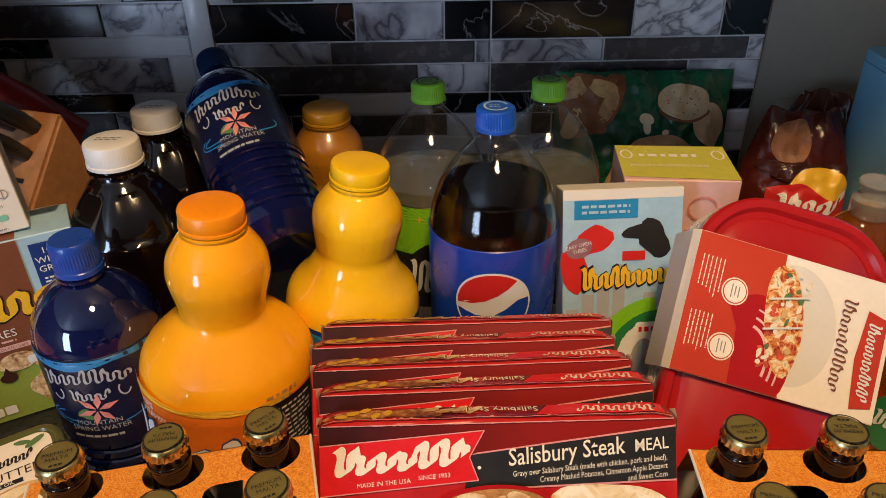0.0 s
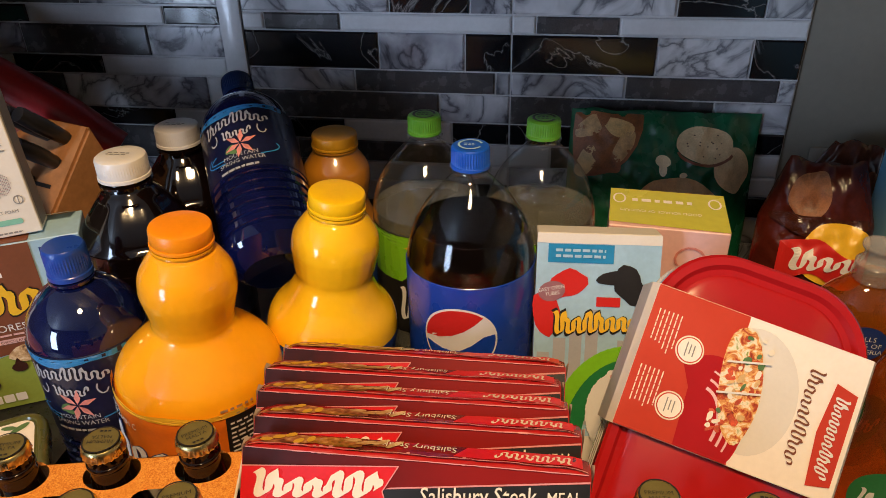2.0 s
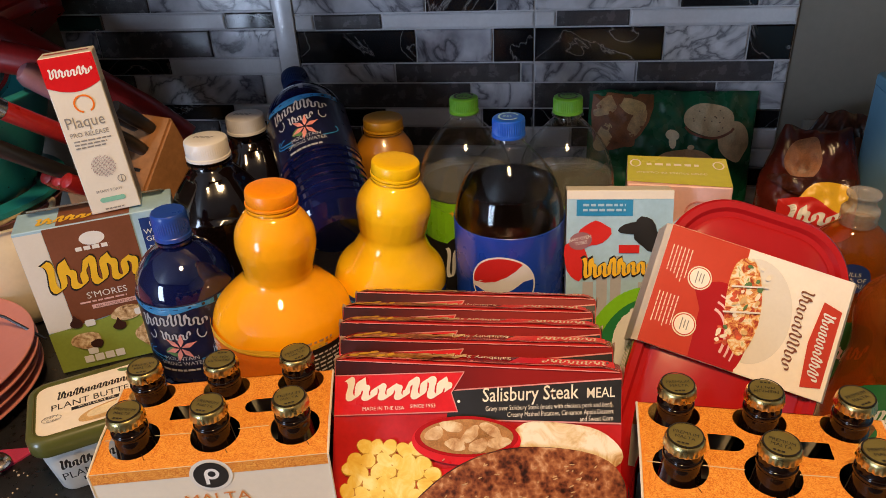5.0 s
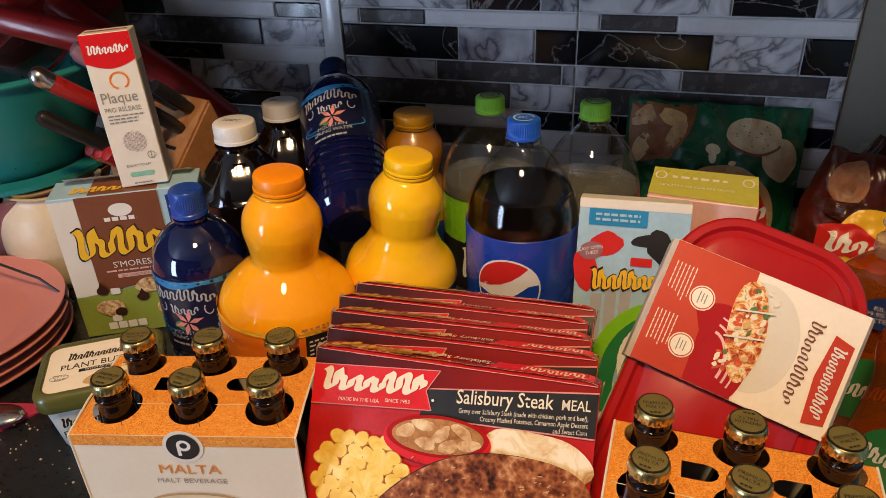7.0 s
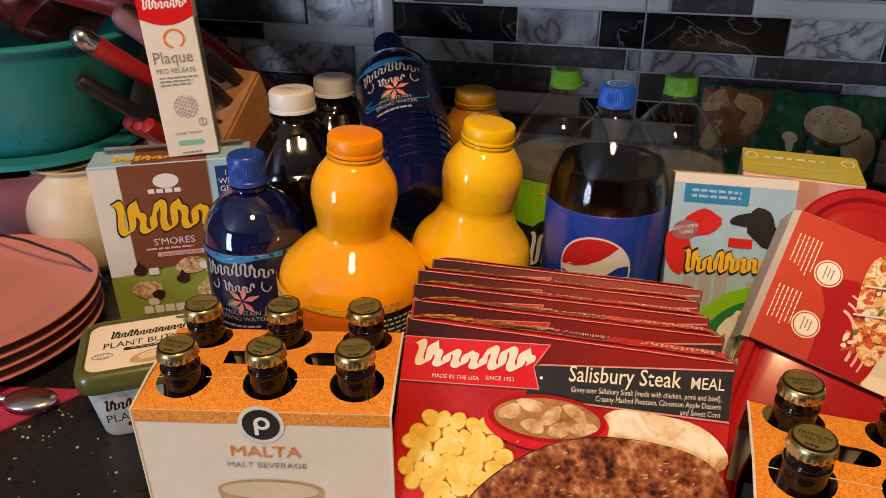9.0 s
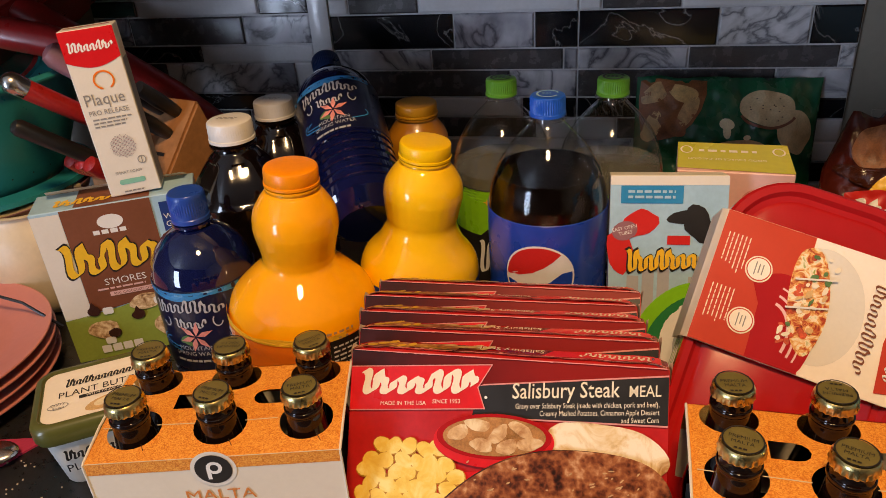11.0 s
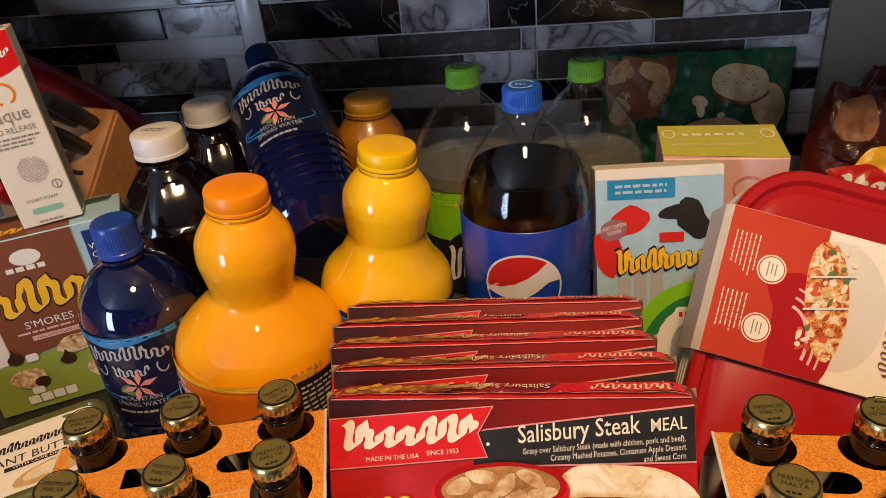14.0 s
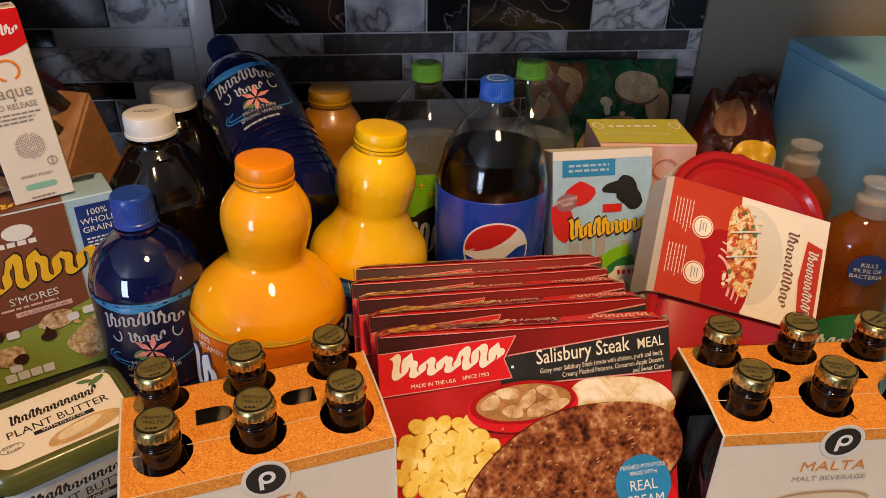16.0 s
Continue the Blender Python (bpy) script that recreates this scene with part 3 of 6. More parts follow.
def gourd_bottle(x, y, top, cap_r, belly, bulb, waist, lean_deg, juice, cap, cap_name, label, detail=True):
    """A juice bottle with a bulb on a waist over a wide belly and a printed wrap."""
    b = bottle("juice_bottle", x, y, label, "gourd-shaped juice bottles")
    b.matrix_world = pose(x, y, 0.8 * belly * math.sin(radians(lean_deg)), 0, lean_deg, 0)
    k = top / 0.268
    prof = [(0, 0.004), (belly * 0.80, 0.0), (belly * 0.94, 0.006 * k), (belly * 0.97, 0.03 * k), (belly * 0.97, 0.09 * k), (belly * 0.985, 0.115 * k), (belly, 0.132 * k),
            (belly * 0.93, 0.150 * k), (belly * 0.72, 0.166 * k), (waist * 1.05, 0.180 * k), (waist, 0.188 * k), (waist * 1.04, 0.196 * k), (bulb * 0.985, 0.210 * k), (bulb, 0.218 * k), (bulb * 0.95, 0.229 * k),
            (bulb * 0.80, 0.239 * k), (bulb * 0.66, 0.246 * k), (cap_r * 0.93, 0.249 * k), (cap_r * 0.93, 0.259 * k)]
    sp = smooth_profile(prof, 5)
    part("body", lathe_bm(sp, 96, 24, 0.0002, 0.196 * k, 0.222 * k), juice, b)
    part("neck_ring", lathe_bm([(cap_r * 0.92, 0.2495 * k), (cap_r * 1.02, 0.2505 * k), (cap_r * 1.02, 0.2520 * k), (cap_r * 0.92, 0.2530 * k)], 48), juice, b)
    c = part("cap", cap_bm(cap_r, 0.2536 * k, top, 60, 0.00015), cap, b, cap_name)
    # wrap label
    part("label", lathe_bm([(rr + 0.0005, z) for rr, z in sp if 0.016 * k < z < 0.139 * k], 64), "orange_print" if detail else "navy_print", b, "printed wrap label")
    return b, belly + 0.0008, k


jug, jr, jk = gourd_bottle(-0.1586, 0.4665, 0.2655, 0.0222, 0.0650, 0.0360, 0.0312, 4.2, "orange_juice", "orange_cap", "orange ribbed screw cap", "orange juice drink bottle with orange cap behind a malt carton")
w = wrap(jr, 0.0, -0.15)
prints("wave", [[(-0.07 + 0.14 * i / 16, 0.139 + 0.002 * math.sin(i * 0.8)) for i in range(17)] + [(0.07 - 0.14 * i / 16, 0.134) for i in range(17)]], "yellow_print", jug, w, 1, 6)
prints("panel", [rect(0.055, 0.05, 0.095, 0.134, 8)], "black_ink", jug, w, 2, 4, "black nutrition panel")
prints("panel_text", bars(0.058, 0.055, 0.092, 0.130, 16, 4, 0.4), "white", jug, w, 3)
prints("wordmark_rim", mark(-0.058, 0.074, 0.108, 0.044, 5, 3, 0.40, 0.0), "navy_print", jug, w, 2)
prints("wordmark", mark(-0.058, 0.076, 0.108, 0.040, 5, 3, 0.24, 0.0), "white", jug, w, 3)
lettering("slogan", "100%\nVITAMIN C", 0.0080, "white", jug, w, -0.048, 0.1275, layer=3, squeeze=0.85)
prints("date_code", bars(-0.007, -0.006, 0.020, 0.006, 2, 8, 0.4), "tan_print", jug, lambda a, b_, l: wrap(0.0655 * 0.99, 0.138, 0.75)(a, b_, 0.0006 + l), 1)

jug2, jr2, jk2 = gourd_bottle(-0.0783, 0.548, 0.2560, 0.0228, 0.0570, 0.0364, 0.0326, 7.0, "yellow_juice", "yellow_cap", "yellow ribbed screw cap", "yellow citrus drink bottle with yellow cap beside cola", False)
prints("wordmark", mark(-0.045, 0.07, 0.09, 0.036, 6, 5, 0.30, 0.0), "white", jug2, wrap(jr2), 2)
prints("band", [rect(-0.06, 0.112, 0.06, 0.126, 14)], "water_blue", jug2, wrap(jr2), 1, 4)
jug3, jr3, jk3 = gourd_bottle(-0.1035, 0.712, 0.241, 0.0228, 0.052, 0.0345, 0.0305, 1.4, "amber_juice_shaded", "ochre_cap_shaded", "ochre ribbed screw cap", "amber juice bottle with ochre cap near the tiles", False)


def soda_bottle(x, y, top, liquid_z, liquid, cap, cap_name, label, label_mat, label_z, r=0.0545):
    """A two-litre bottle: clear shoulder, liquid up to its line, paper label, ribbed cap."""
    b = bottle("soda_bottle", x, y, label, "two-litre soda bottles")
    k = top / 0.294
    outer = [(0.0, 0.010), (0.020, 0.004), (0.036, 0.0), (0.046, 0.006), (r * 0.985, 0.022), (r, 0.04), (r, 0.075), (r * 0.985, 0.085), (r * 0.985, 0.165), (r * 0.985, 0.185 * k),
             (r * 0.98, 0.198 * k), (r * 0.945, 0.211 * k), (r * 0.86, 0.226 * k), (r * 0.72, 0.241 * k), (r * 0.54, 0.254 * k), (r * 0.37, 0.264 * k), (r * 0.27, 0.270 * k), (0.0128, 0.2745 * k), (0.0125, 0.282 * k)]
    sp = smooth_profile(outer, 5)
    part("shell", lathe_bm(sp, 72), "pet", b, "clear plastic shell")
    inner = [(max(rr - 0.0012, 0.0), z + (0.0012 if z < 0.02 else 0)) for rr, z in sp if z < liquid_z]
    rim = inner[-1][0]
    inner += [(rim, liquid_z), (rim * 0.5, liquid_z - 0.0004), (0.0, liquid_z - 0.0005)]
    part("drink", lathe_bm(inner, 72), liquid, b)
    part("liquid_line", lathe_bm([(rim - 0.0004, liquid_z - 0.0003), (rim + 0.0005, liquid_z), (rim + 0.0005, liquid_z + 0.0004), (rim - 0.0004, liquid_z + 0.0002)], 72), "pet", b, "pale line of the drink's surface")
    rb = random.Random(int(x * 9000) + 5)
    foam = bmesh.new()
    for _ in range(46):
        a, q, size = rb.uniform(0, 6.28), rb.uniform(0.72, 0.99), rb.choice((0.0005, 0.0008, 0.0012))
        bmesh.ops.create_icosphere(foam, subdivisions=1, radius=size, matrix=Matrix.Translation((rim * q * math.cos(a), rim * q * math.sin(a), liquid_z)))
    part("bubble", foam, "pet", b, "small bubbles at the rim")["kind"] = "stuff"
    part("neck_ring", lathe_bm([(0.0125, 0.2725 * k), (0.0165, 0.2735 * k), (0.0165, 0.2755 * k), (0.0125, 0.2765 * k)], 40), "pet", b)
    part("cap", cap_bm(0.0152, 0.277 * k, top, 45, 0.0007), cap, b, cap_name)
    part("label", lathe_bm([(r * 0.984, label_z[0]), (r * 0.994, label_z[0] + 0.0005), (r * 0.994, label_z[1] - 0.0005), (r * 0.984, label_z[1])], 72), label_mat, b, "printed wrap label")
    return b, r * 0.994


cola, cr = soda_bottle(0.0572, 0.5665, 0.2955, 0.229, "cola", "cola_cap", "blue ribbed screw cap", "dark cola bottle with blue label and blue cap", "cola_blue", (0.080, 0.198))
wc = wrap(cr, 0.1475, -0.05)
prints("logo_disc", [ell(0, 0, 0.0315, 0.0315, 40)], "white", cola, wc, 1, 8)
red = [(-0.0290, -0.0005)] + [(0.0297 * math.cos(radians(a)), 0.0297 * math.sin(radians(a))) for a in range(176, 48, -6)] + \
      [(0.012, 0.016), (0.004, 0.010), (-0.006, 0.0045), (-0.017, 0.001)]
prints("logo_top", [red], "red_print", cola, wc, 2, 5)
low = [(0.0297 * math.cos(radians(a)), 0.0297 * math.sin(radians(a))) for a in range(190, 372, 6)] + [(0.020, 0.004), (0.010, -0.004), (0.0, -0.010), (-0.014, -0.010)]
prints("logo_base", [low], "cola_blue", cola, wc, 2, 5)
prints("cap_mark", ring_strokes(0, 0, 0.009, 0.009, 0.0018, 20, 330) + bars(-0.005, -0.003, 0.005, 0.003, 2, 2), "sky_blue", cola, flat((0, 0, 0.2960), (1, 0, 0), (0, 1, 0)), 1)

for sx, sy, turn in ((0.003, 0.667, 0.35), (0.111, 0.668, -0.55)):
    s, sr = soda_bottle(sx, sy, 0.281, 0.193, "soda", "green_cap", "green ribbed screw cap", "clear lemon-lime soda bottle with green cap", "black_ink", (0.072, 0.182), 0.0532)
    ws = wrap(sr, 0.0, turn)
    prints("cap_mark", ring_strokes(0, 0, 0.0095, 0.0095, 0.0022, 10, 340) + bars(-0.006, -0.004, 0.006, 0.004, 2, 6, 0.5), "black_ink", s, flat((0, 0, 0.2815), (1, 0, 0), (0, 1, 0)), 1)
    prints("lime_field", [rect(-0.075, 0.132, 0.075, 0.1812, 16)], "lime", s, ws, 1, 8)
    prints("swash_rim", [ell(0.0, 0.128, 0.040, 0.022, 30, 12)], "black_ink", s, ws, 2, 6)
    prints("swash", [ell(0.012, 0.138, 0.020, 0.010, 24, 15)], "yellow_print", s, ws, 3, 4)
    prints("wordmark", mark(-0.04, 0.088, 0.08, 0.040, 6, 9, 0.28, 0.1, 0.008), "white", s, ws, 4)
    prints("spark", [[(a, b + 0.004), (a + 0.001, b + 0.001), (a + 0.004, b), (a + 0.001, b - 0.001), (a, b - 0.004), (a - 0.001, b - 0.001), (a - 0.004, b), (a - 0.001, b + 0.001)]
                      for a, b in ((-0.004, 0.168), (-0.018, 0.160), (-0.028, 0.170), (0.024, 0.170), (0.040, 0.163))], "yellow_print", s, ws, 3)


def water_bottle(m, cap, label, ribs, group="blue water bottles"):
    """A one-litre blue water bottle with a domed shoulder and a printed label; the ribs sit under the label."""
    b = thing("water_bottle", m, label, "bottle", group)
    r = 0.0455
    prof = [(0, 0.004), (0.030, 0.0), (0.036, 0.004), (r, 0.016)]
    for k in range(6 if ribs else 5):
        z = 0.022 + k * 0.0105
        prof += [(r, z), (r, z + 0.005), (r - 0.0034, z + 0.0072), (r, z + 0.0095)]
    last = prof[-1][1]
    prof += [(r, last + 0.002), (r, 0.158), (r * 0.99, 0.164), (r * 0.965, 0.171), (r * 0.91, 0.179), (r * 0.80, 0.1875), (r * 0.63, 0.196), (r * 0.45, 0.2020), (0.0145, 0.205), (0.0135, 0.214)]
    part("body", lathe_bm(prof, 64), "blue_pet", b, "dark blue clear plastic body")
    part("neck_ring", lathe_bm([(0.0135, 0.2065), (0.0175, 0.2075), (0.0175, 0.2095), (0.0135, 0.2105)], 40), "blue_pet", b)
    part("cap", cap_bm(0.0163, 0.211, 0.237, 45, 0.0006), cap, b, "blue ribbed screw cap")
    r2 = r + 0.0006
    z0 = last + 0.004
    part("label", lathe_bm([(r, z0), (r2, z0 + 0.0004), (r2, 0.1616), (r, 0.162)], 64), "water_navy", b, "dark printed wrap label")
    f = wrap(r2, 0.024, 0.0)
    prints("sky_band", [[(-0.05 + 0.1 * k / 16, 0.1372) for k in range(17)] + [(0.05 - 0.1 * k / 16, 0.131 + 0.0025 * math.sin(k * 0.5)) for k in range(17)]], "water_blue", b, f, 1, 4)
    bow = lambda pts, c, span, lift: [(a, b + lift * (1 - ((a - c) / span) ** 2)) for a, b in pts]
    wm = [bow(q, 0.0, 0.034, 0.0055) for q in mark(-0.033, 0.1115, 0.064, 0.0150, 8, 4, 0.12, 0.1)]
    wm += mark(-0.014, 0.1010, 0.028, 0.0105, 4, 5, 0.12, 0.0)
    wm += ring_strokes(-0.024, 0.107, 0.004, 0.006, 0.0012, 200, 400) + ring_strokes(0.024, 0.107, 0.004, 0.006, 0.0012, -220, -20)
    prints("wordmark", wm, "silver_print", b, f, 2)
    petals = [[(0.002 + rr * math.cos(radians(a + d)), 0.092 + rr * math.sin(radians(a + d))) for rr, d in ((0.001, 0), (0.008, -19), (0.0165, 0), (0.008, 19))] for a in (80, 140, 200, 255, 310, 20)]
    prints("leaf", [ell(-0.009, 0.089, 0.006, 0.003, 10, 40), ell(-0.006, 0.085, 0.006, 0.0025, 10, -20)], "leaf_print", b, f, 2)
    prints("flower", petals, "petal", b, f, 3)
    prints("ripple", ring_strokes(0, 0.085, 0.037, 0.010, 0.0012, 150, 245) + ring_strokes(0, 0.085, 0.033, 0.006, 0.0010, 140, 240) + ring_strokes(0, 0.085, 0.037, 0.010, 0.0012, -60, 20), "water_blue", b, f, 2)
    lettering("water_title", "MOUNTAIN\nSPRING WATER", 0.0062, "silver_print", b, f, 0.0, 0.0775, "CENTER", 3)
    prints("volume_line", bars(-0.022, 0.0640, 0.024, 0.0670, 1, 6, 0.8), "silver_print", b, f, 3)
    return b


water_bottle(pose(-0.2490, 0.4790, 0, 0, 0.3, 6), "blue_cap", "blue spring water bottle with a flower label, standing", False)
# the second one lies slanting on the others, its cap towards the tiles
cap_at, axis = Vector((-0.2145, 0.760, 0.2765)), Vector((-0.40, 0.775, 0.49)).normalized()
front = (Vector((-0.05, -0.5, 0.85)) - axis * axis.dot(Vector((-0.05, -0.5, 0.85)))).normalized()
side = axis.cross(front)
lean = Matrix((side.to_4d(), (-front).to_4d(), axis.to_4d(), (0, 0, 0, 1))).transposed()
for i in range(3):
    lean[3][i] = 0.0
    lean[i][3] = (cap_at - axis * 0.237)[i]
water_bottle(lean, "blue_cap_shaded", "ribbed blue spring water bottle leaning back on other bottles", True)


def juice_flask(x, y, top, r, label):
    b = bottle("dark_juice_bottle", x, y, label, "dark juice bottles")
    k = top / 0.263
    prof = [(0, 0.004), (r * 0.85, 0.0), (r * 0.98, 0.006), (r, 0.02), (r, 0.172 * k), (r * 0.985, 0.183 * k), (r * 0.93, 0.193 * k), (r * 0.78, 0.208 * k), (r * 0.60, 0.221 * k),
            (r * 0.46, 0.230 * k), (0.0205, 0.235 * k), (0.0205, 0.246 * k)]
    part("body", lathe_bm(smooth_profile(prof, 4), 64, 6, 0.003, 0.19 * k, 0.224 * k), "dark_juice", b, "dark glossy body")
    part("neck_ring", lathe_bm([(0.0205, 0.2365 * k), (0.0232, 0.2375 * k), (0.0232, 0.2395 * k), (0.0205, 0.2405 * k)], 48), "dark_juice", b)
    part("cap", cap_bm(0.0222, 0.243 * k, top, 60, 0.0004), "white_cap", b, "white ribbed screw cap")
    prints("cap_print", bars(-0.012, -0.004, 0.012, 0.004, 2, 5, 0.4), "grey_ink", b, flat((0, 0, top + 0.0004), (1, 0, 0), (0, 1, 0)), 1)
    part("label", lathe_bm([(r, 0.03), (r * 1.01, 0.031), (r * 1.01, 0.115), (r, 0.116)], 48), "water_navy", b, "dark printed wrap label")
    prints("label_edge", [rect(-0.045, 0.107, 0.045, 0.1145, 12)], "white", b, wrap(r * 1.01), 1, 2)
    return b


juice_flask(-0.2545, 0.589, 0.264, 0.053, "dark fruit juice bottle with a white cap, behind blue water")
juice_flask(-0.2585, 0.699, 0.249, 0.050, "dark fruit juice bottle with a white cap in the shade")

# ---- frozen meal boxes, leaning back in a row
BW, BH, BD = 0.2135, 0.2135, 0.0178


def meal_box(m, seed):
    """A frozen dinner box with a creased top edge; v below is measured down from the top."""
    b = thing("meal_box", m, "red frozen dinner box leaning back in a row", "box", "row of frozen meal boxes")
    rnd = random.Random(seed)

    def ridge(a, d):
        """The worn top: how far it rises or sinks at a along the width and d from the front."""
        near = max(0.0, 1 - d / 0.006)
        ends = max(0.0, abs(a) / (BW / 2) - 0.88) / 0.12
        return (0.0006 * noise.noise(Vector((a * 45, seed * 3.1, d * 60))) + 0.0004 * near * noise.noise(Vector((a * 160, seed * 1.7, 0)))
                - 0.0030 * ends ** 2 + 0.0042 * d / BD)

    bm = bmesh.new()
    n, loops = 36, []
    for i in range(n + 1):
        a = -BW / 2 + BW * i / n
        ring = [(0, 0), (0, BH * 0.5), (0, BH * 0.93), (0.0, BH - 0.0012), (0.0012, BH), (BD * 0.35, BH), (BD * 0.7, BH), (BD - 0.0012, BH), (BD, BH - 0.0015), (BD, BH * 0.5), (BD, 0)]
        loops.append([bm.verts.new((a, y, z + (ridge(a, y) if z > BH * 0.97 else 0.0))) for y, z in ring])
    for p, q in zip(loops, loops[1:]):
        for k in range(len(p) - 1):
            bm.faces.new((p[k], q[k], q[k + 1], p[k + 1]))
        bm.faces.new((p[-1], q[-1], q[0], p[0]))
    bm.faces.new(loops[0])
    bm.faces.new(loops[-1][::-1])
    part("carton", bm, "meal_red", b, "glossy dark red printed carton")
    f0 = flat((0, -0.0003, 0))
    f = lambda a, v, l: f0(a, BH + v, l)
    t = lambda a, d, l: Vector((a, d, BH + 0.0003 + l + ridge(a, d)))
    E_ = BW / 2 - 0.0005
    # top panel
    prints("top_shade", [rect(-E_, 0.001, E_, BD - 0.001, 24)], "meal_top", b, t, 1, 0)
    prints("top_flag", [[(0.024 + 0.078 * k / 12, 0.004) for k in range(13)] + [(0.102 - 0.070 * k / 12, BD - 0.002) for k in range(13)]], "meal_flag", b, t, 2, 0)
    prints("top_mark", [[(0.130 - a, BD - c) for a, c in q] for q in mark(0.034, 0.005, 0.046, 0.0085, 7, 21, 0.10)], "cream_print", b, t, 3)
    prints("top_food", [ell(-0.084, 0.008, 0.021, 0.0065, 20, 4, 0.12, seed + 2), ell(-0.050, 0.009, 0.018, 0.006, 18, -4, 0.12, seed + 3), ell(-0.026, 0.011, 0.010, 0.004, 14, 0, 0.15, seed)], "steak", b, t, 2)
    prints("top_corn", [ell(-0.094 + 0.007 * k, 0.006 + 0.0035 * (k % 3), 0.0042, 0.0026, 8, 20 * k) for k in range(5)], "corn", b, t, 3)
    prints("top_mash", [ell(-0.040 + 0.009 * k, 0.0125 - 0.002 * (k % 2), 0.0062, 0.0024, 10, 15 * k, 0.1, k) for k in range(4)], "creamy_mash", b, t, 3)
    lettering("top_title", "Salisbury Steak", 0.0085, "cream_print", b, t, 0.026, 0.0135, layer=3, turn=180, squeeze=0.92)
    # worn pale edge along the crease
    wear = []
    for k in range(-52, 52):
        wide = max(0.0003, 0.0011 * (0.5 + noise.noise(Vector((k * 0.21, seed * 5.0, 0)))) + (0.0016 if rnd.random() < 0.06 else 0))
        x0 = k * BW / 2 / 53
        wear.append([(x0, -0.0002), (x0 + 0.00215, -0.0002), (x0 + 0.00215, wide), (x0, wide)])
    prints("worn_edge", wear, "pink_edge", b, t, 4, 0)
    prints("worn_lip", [[(q[0][0], -0.0013 - 0.35 * min(q[2][1], 0.0012)), (q[1][0], -0.0013 - 0.35 * min(q[2][1], 0.0012)), (q[1][0], -0.0009), (q[0][0], -0.0009)] for q in wear], "pink_edge", b, f, 5, 0)
    for side in (-1, 1):
        fb = bmesh.new()
        x0 = side * (BW / 2 + 0.0004)
        vs = [fb.verts.new(p) for p in ((x0, 0.001, BH - 0.012), (x0, BD - 0.001, BH - 0.012), (x0 + side * 0.0008, BD - 0.002, BH + 0.0005), (x0 + side * 0.0022, BD * 0.5, BH + 0.0012 + rnd.uniform(0, 0.0012)), (x0 + side * 0.0012, 0.0015, BH - 0.002))]
        fb.faces.new(vs)
        bmesh.ops.solidify(fb, geom=fb.faces[:], thickness=0.0005)
        part("end_flap", fb, "torn_card", b, "bent cardboard end flap", False)
    # front panel
    prints("head_band", [rect(-E_, -0.030, E_, -0.0014)], "meal_head", b, f, 1, 0)
    prints("black_band", [[(-0.0205, -0.0408), (E_, -0.0375), (E_, -0.0066), (-0.0172, -0.0205)]], "black_ink", b, f, 2, 0)
    prints("pink_line", [[(-0.016, -0.0203), (E_, -0.0064), (E_, -0.0053), (-0.013, -0.0190)]], "pink_edge", b, f, 2, 0)
    prints("band_line", [[(-0.0210, -0.0418), (E_, -0.0386), (E_, -0.0375), (-0.0205, -0.0408)]], "pink_edge", b, f, 3, 0)
    prints("flag", [[(-E_, -0.0130), (-0.0080, -0.0057), (-0.0172, -0.0215), (-0.0122, -0.0353), (-E_, -0.0430)]], "meal_flag", b, f, 3, 0)
    prints("flag_edge", stroke([(-E_, -0.0130), (-0.0080, -0.0057), (-0.0172, -0.0215), (-0.0122, -0.0353), (-E_, -0.0430)], 0.0007), "pink_edge", b, f, 4)
    tilt = lambda a, v, l: f(a, v + 0.078 * (a + 0.06), l)
    prints("wordmark", mark(-0.0985, -0.0290, 0.079, 0.0185, 6, 4, 0.50, 0.15), "cream_print", b, tilt, 5)
    lettering("made_in", "MADE IN THE USA", 0.0039, "cream_print", b, tilt, -0.0845, -0.0362, layer=5)
    lettering("since", "SINCE 1953", 0.0039, "cream_print", b, tilt, -0.0480, -0.0352, layer=5)
    rising = lambda a, v, l: f(a, v + 0.086 * (a - 0.006), l)
    lettering("title", "Salisbury Steak", 0.0148, "cream_print", b, rising, 0.0058, -0.0272, layer=4, squeeze=0.785, bold=0.00010)
    lettering("title_end", "MEAL", 0.0105, "cream_print", b, rising, 0.0812, -0.0272, layer=4, squeeze=0.80, bold=0.00005)
    lettering("subtitle", "Gravy over Salisbury Steak (made with chicken, pork and beef),\nCreamy Mashed Potatoes, Cinnamon Apple Dessert\nand Sweet Corn", 0.0050, "cream_print", b, rising, 0.1008, -0.0340, "RIGHT", 4, 0, 0.72)
    prints("dot", [ell(-0.0115, -0.0277, 0.0011, 0.0011, 10)], "white", b, f, 5)
    # food picture
    prints("plate", [ell(0.005, -0.138, 0.102, 0.062, 48)], "meal_flag", b, f, 1, 1)
    prints("plate_well", [ell(0.005, -0.140, 0.095, 0.056, 48)], "red_print", b, f, 2, 1)
    prints("mash", [ell(0.066, -0.059, 0.0385, 0.0215, 34, -4, 0.06, 4), ell(0.086, -0.074, 0.019, 0.026, 24, 10, 0.05, 6), ell(0.046, -0.052, 0.022, 0.011, 20, 20, 0.06, 7)], "creamy_mash", b, f, 3)
    spots = []
    for row in range(7):
        for k in range(8):
            a, v = -0.093 + 0.0104 * k + 0.005 * (row % 2) + rnd.uniform(-0.0015, 0.0015), -0.066 - 0.0086 * row + rnd.uniform(-0.0015, 0.0015)
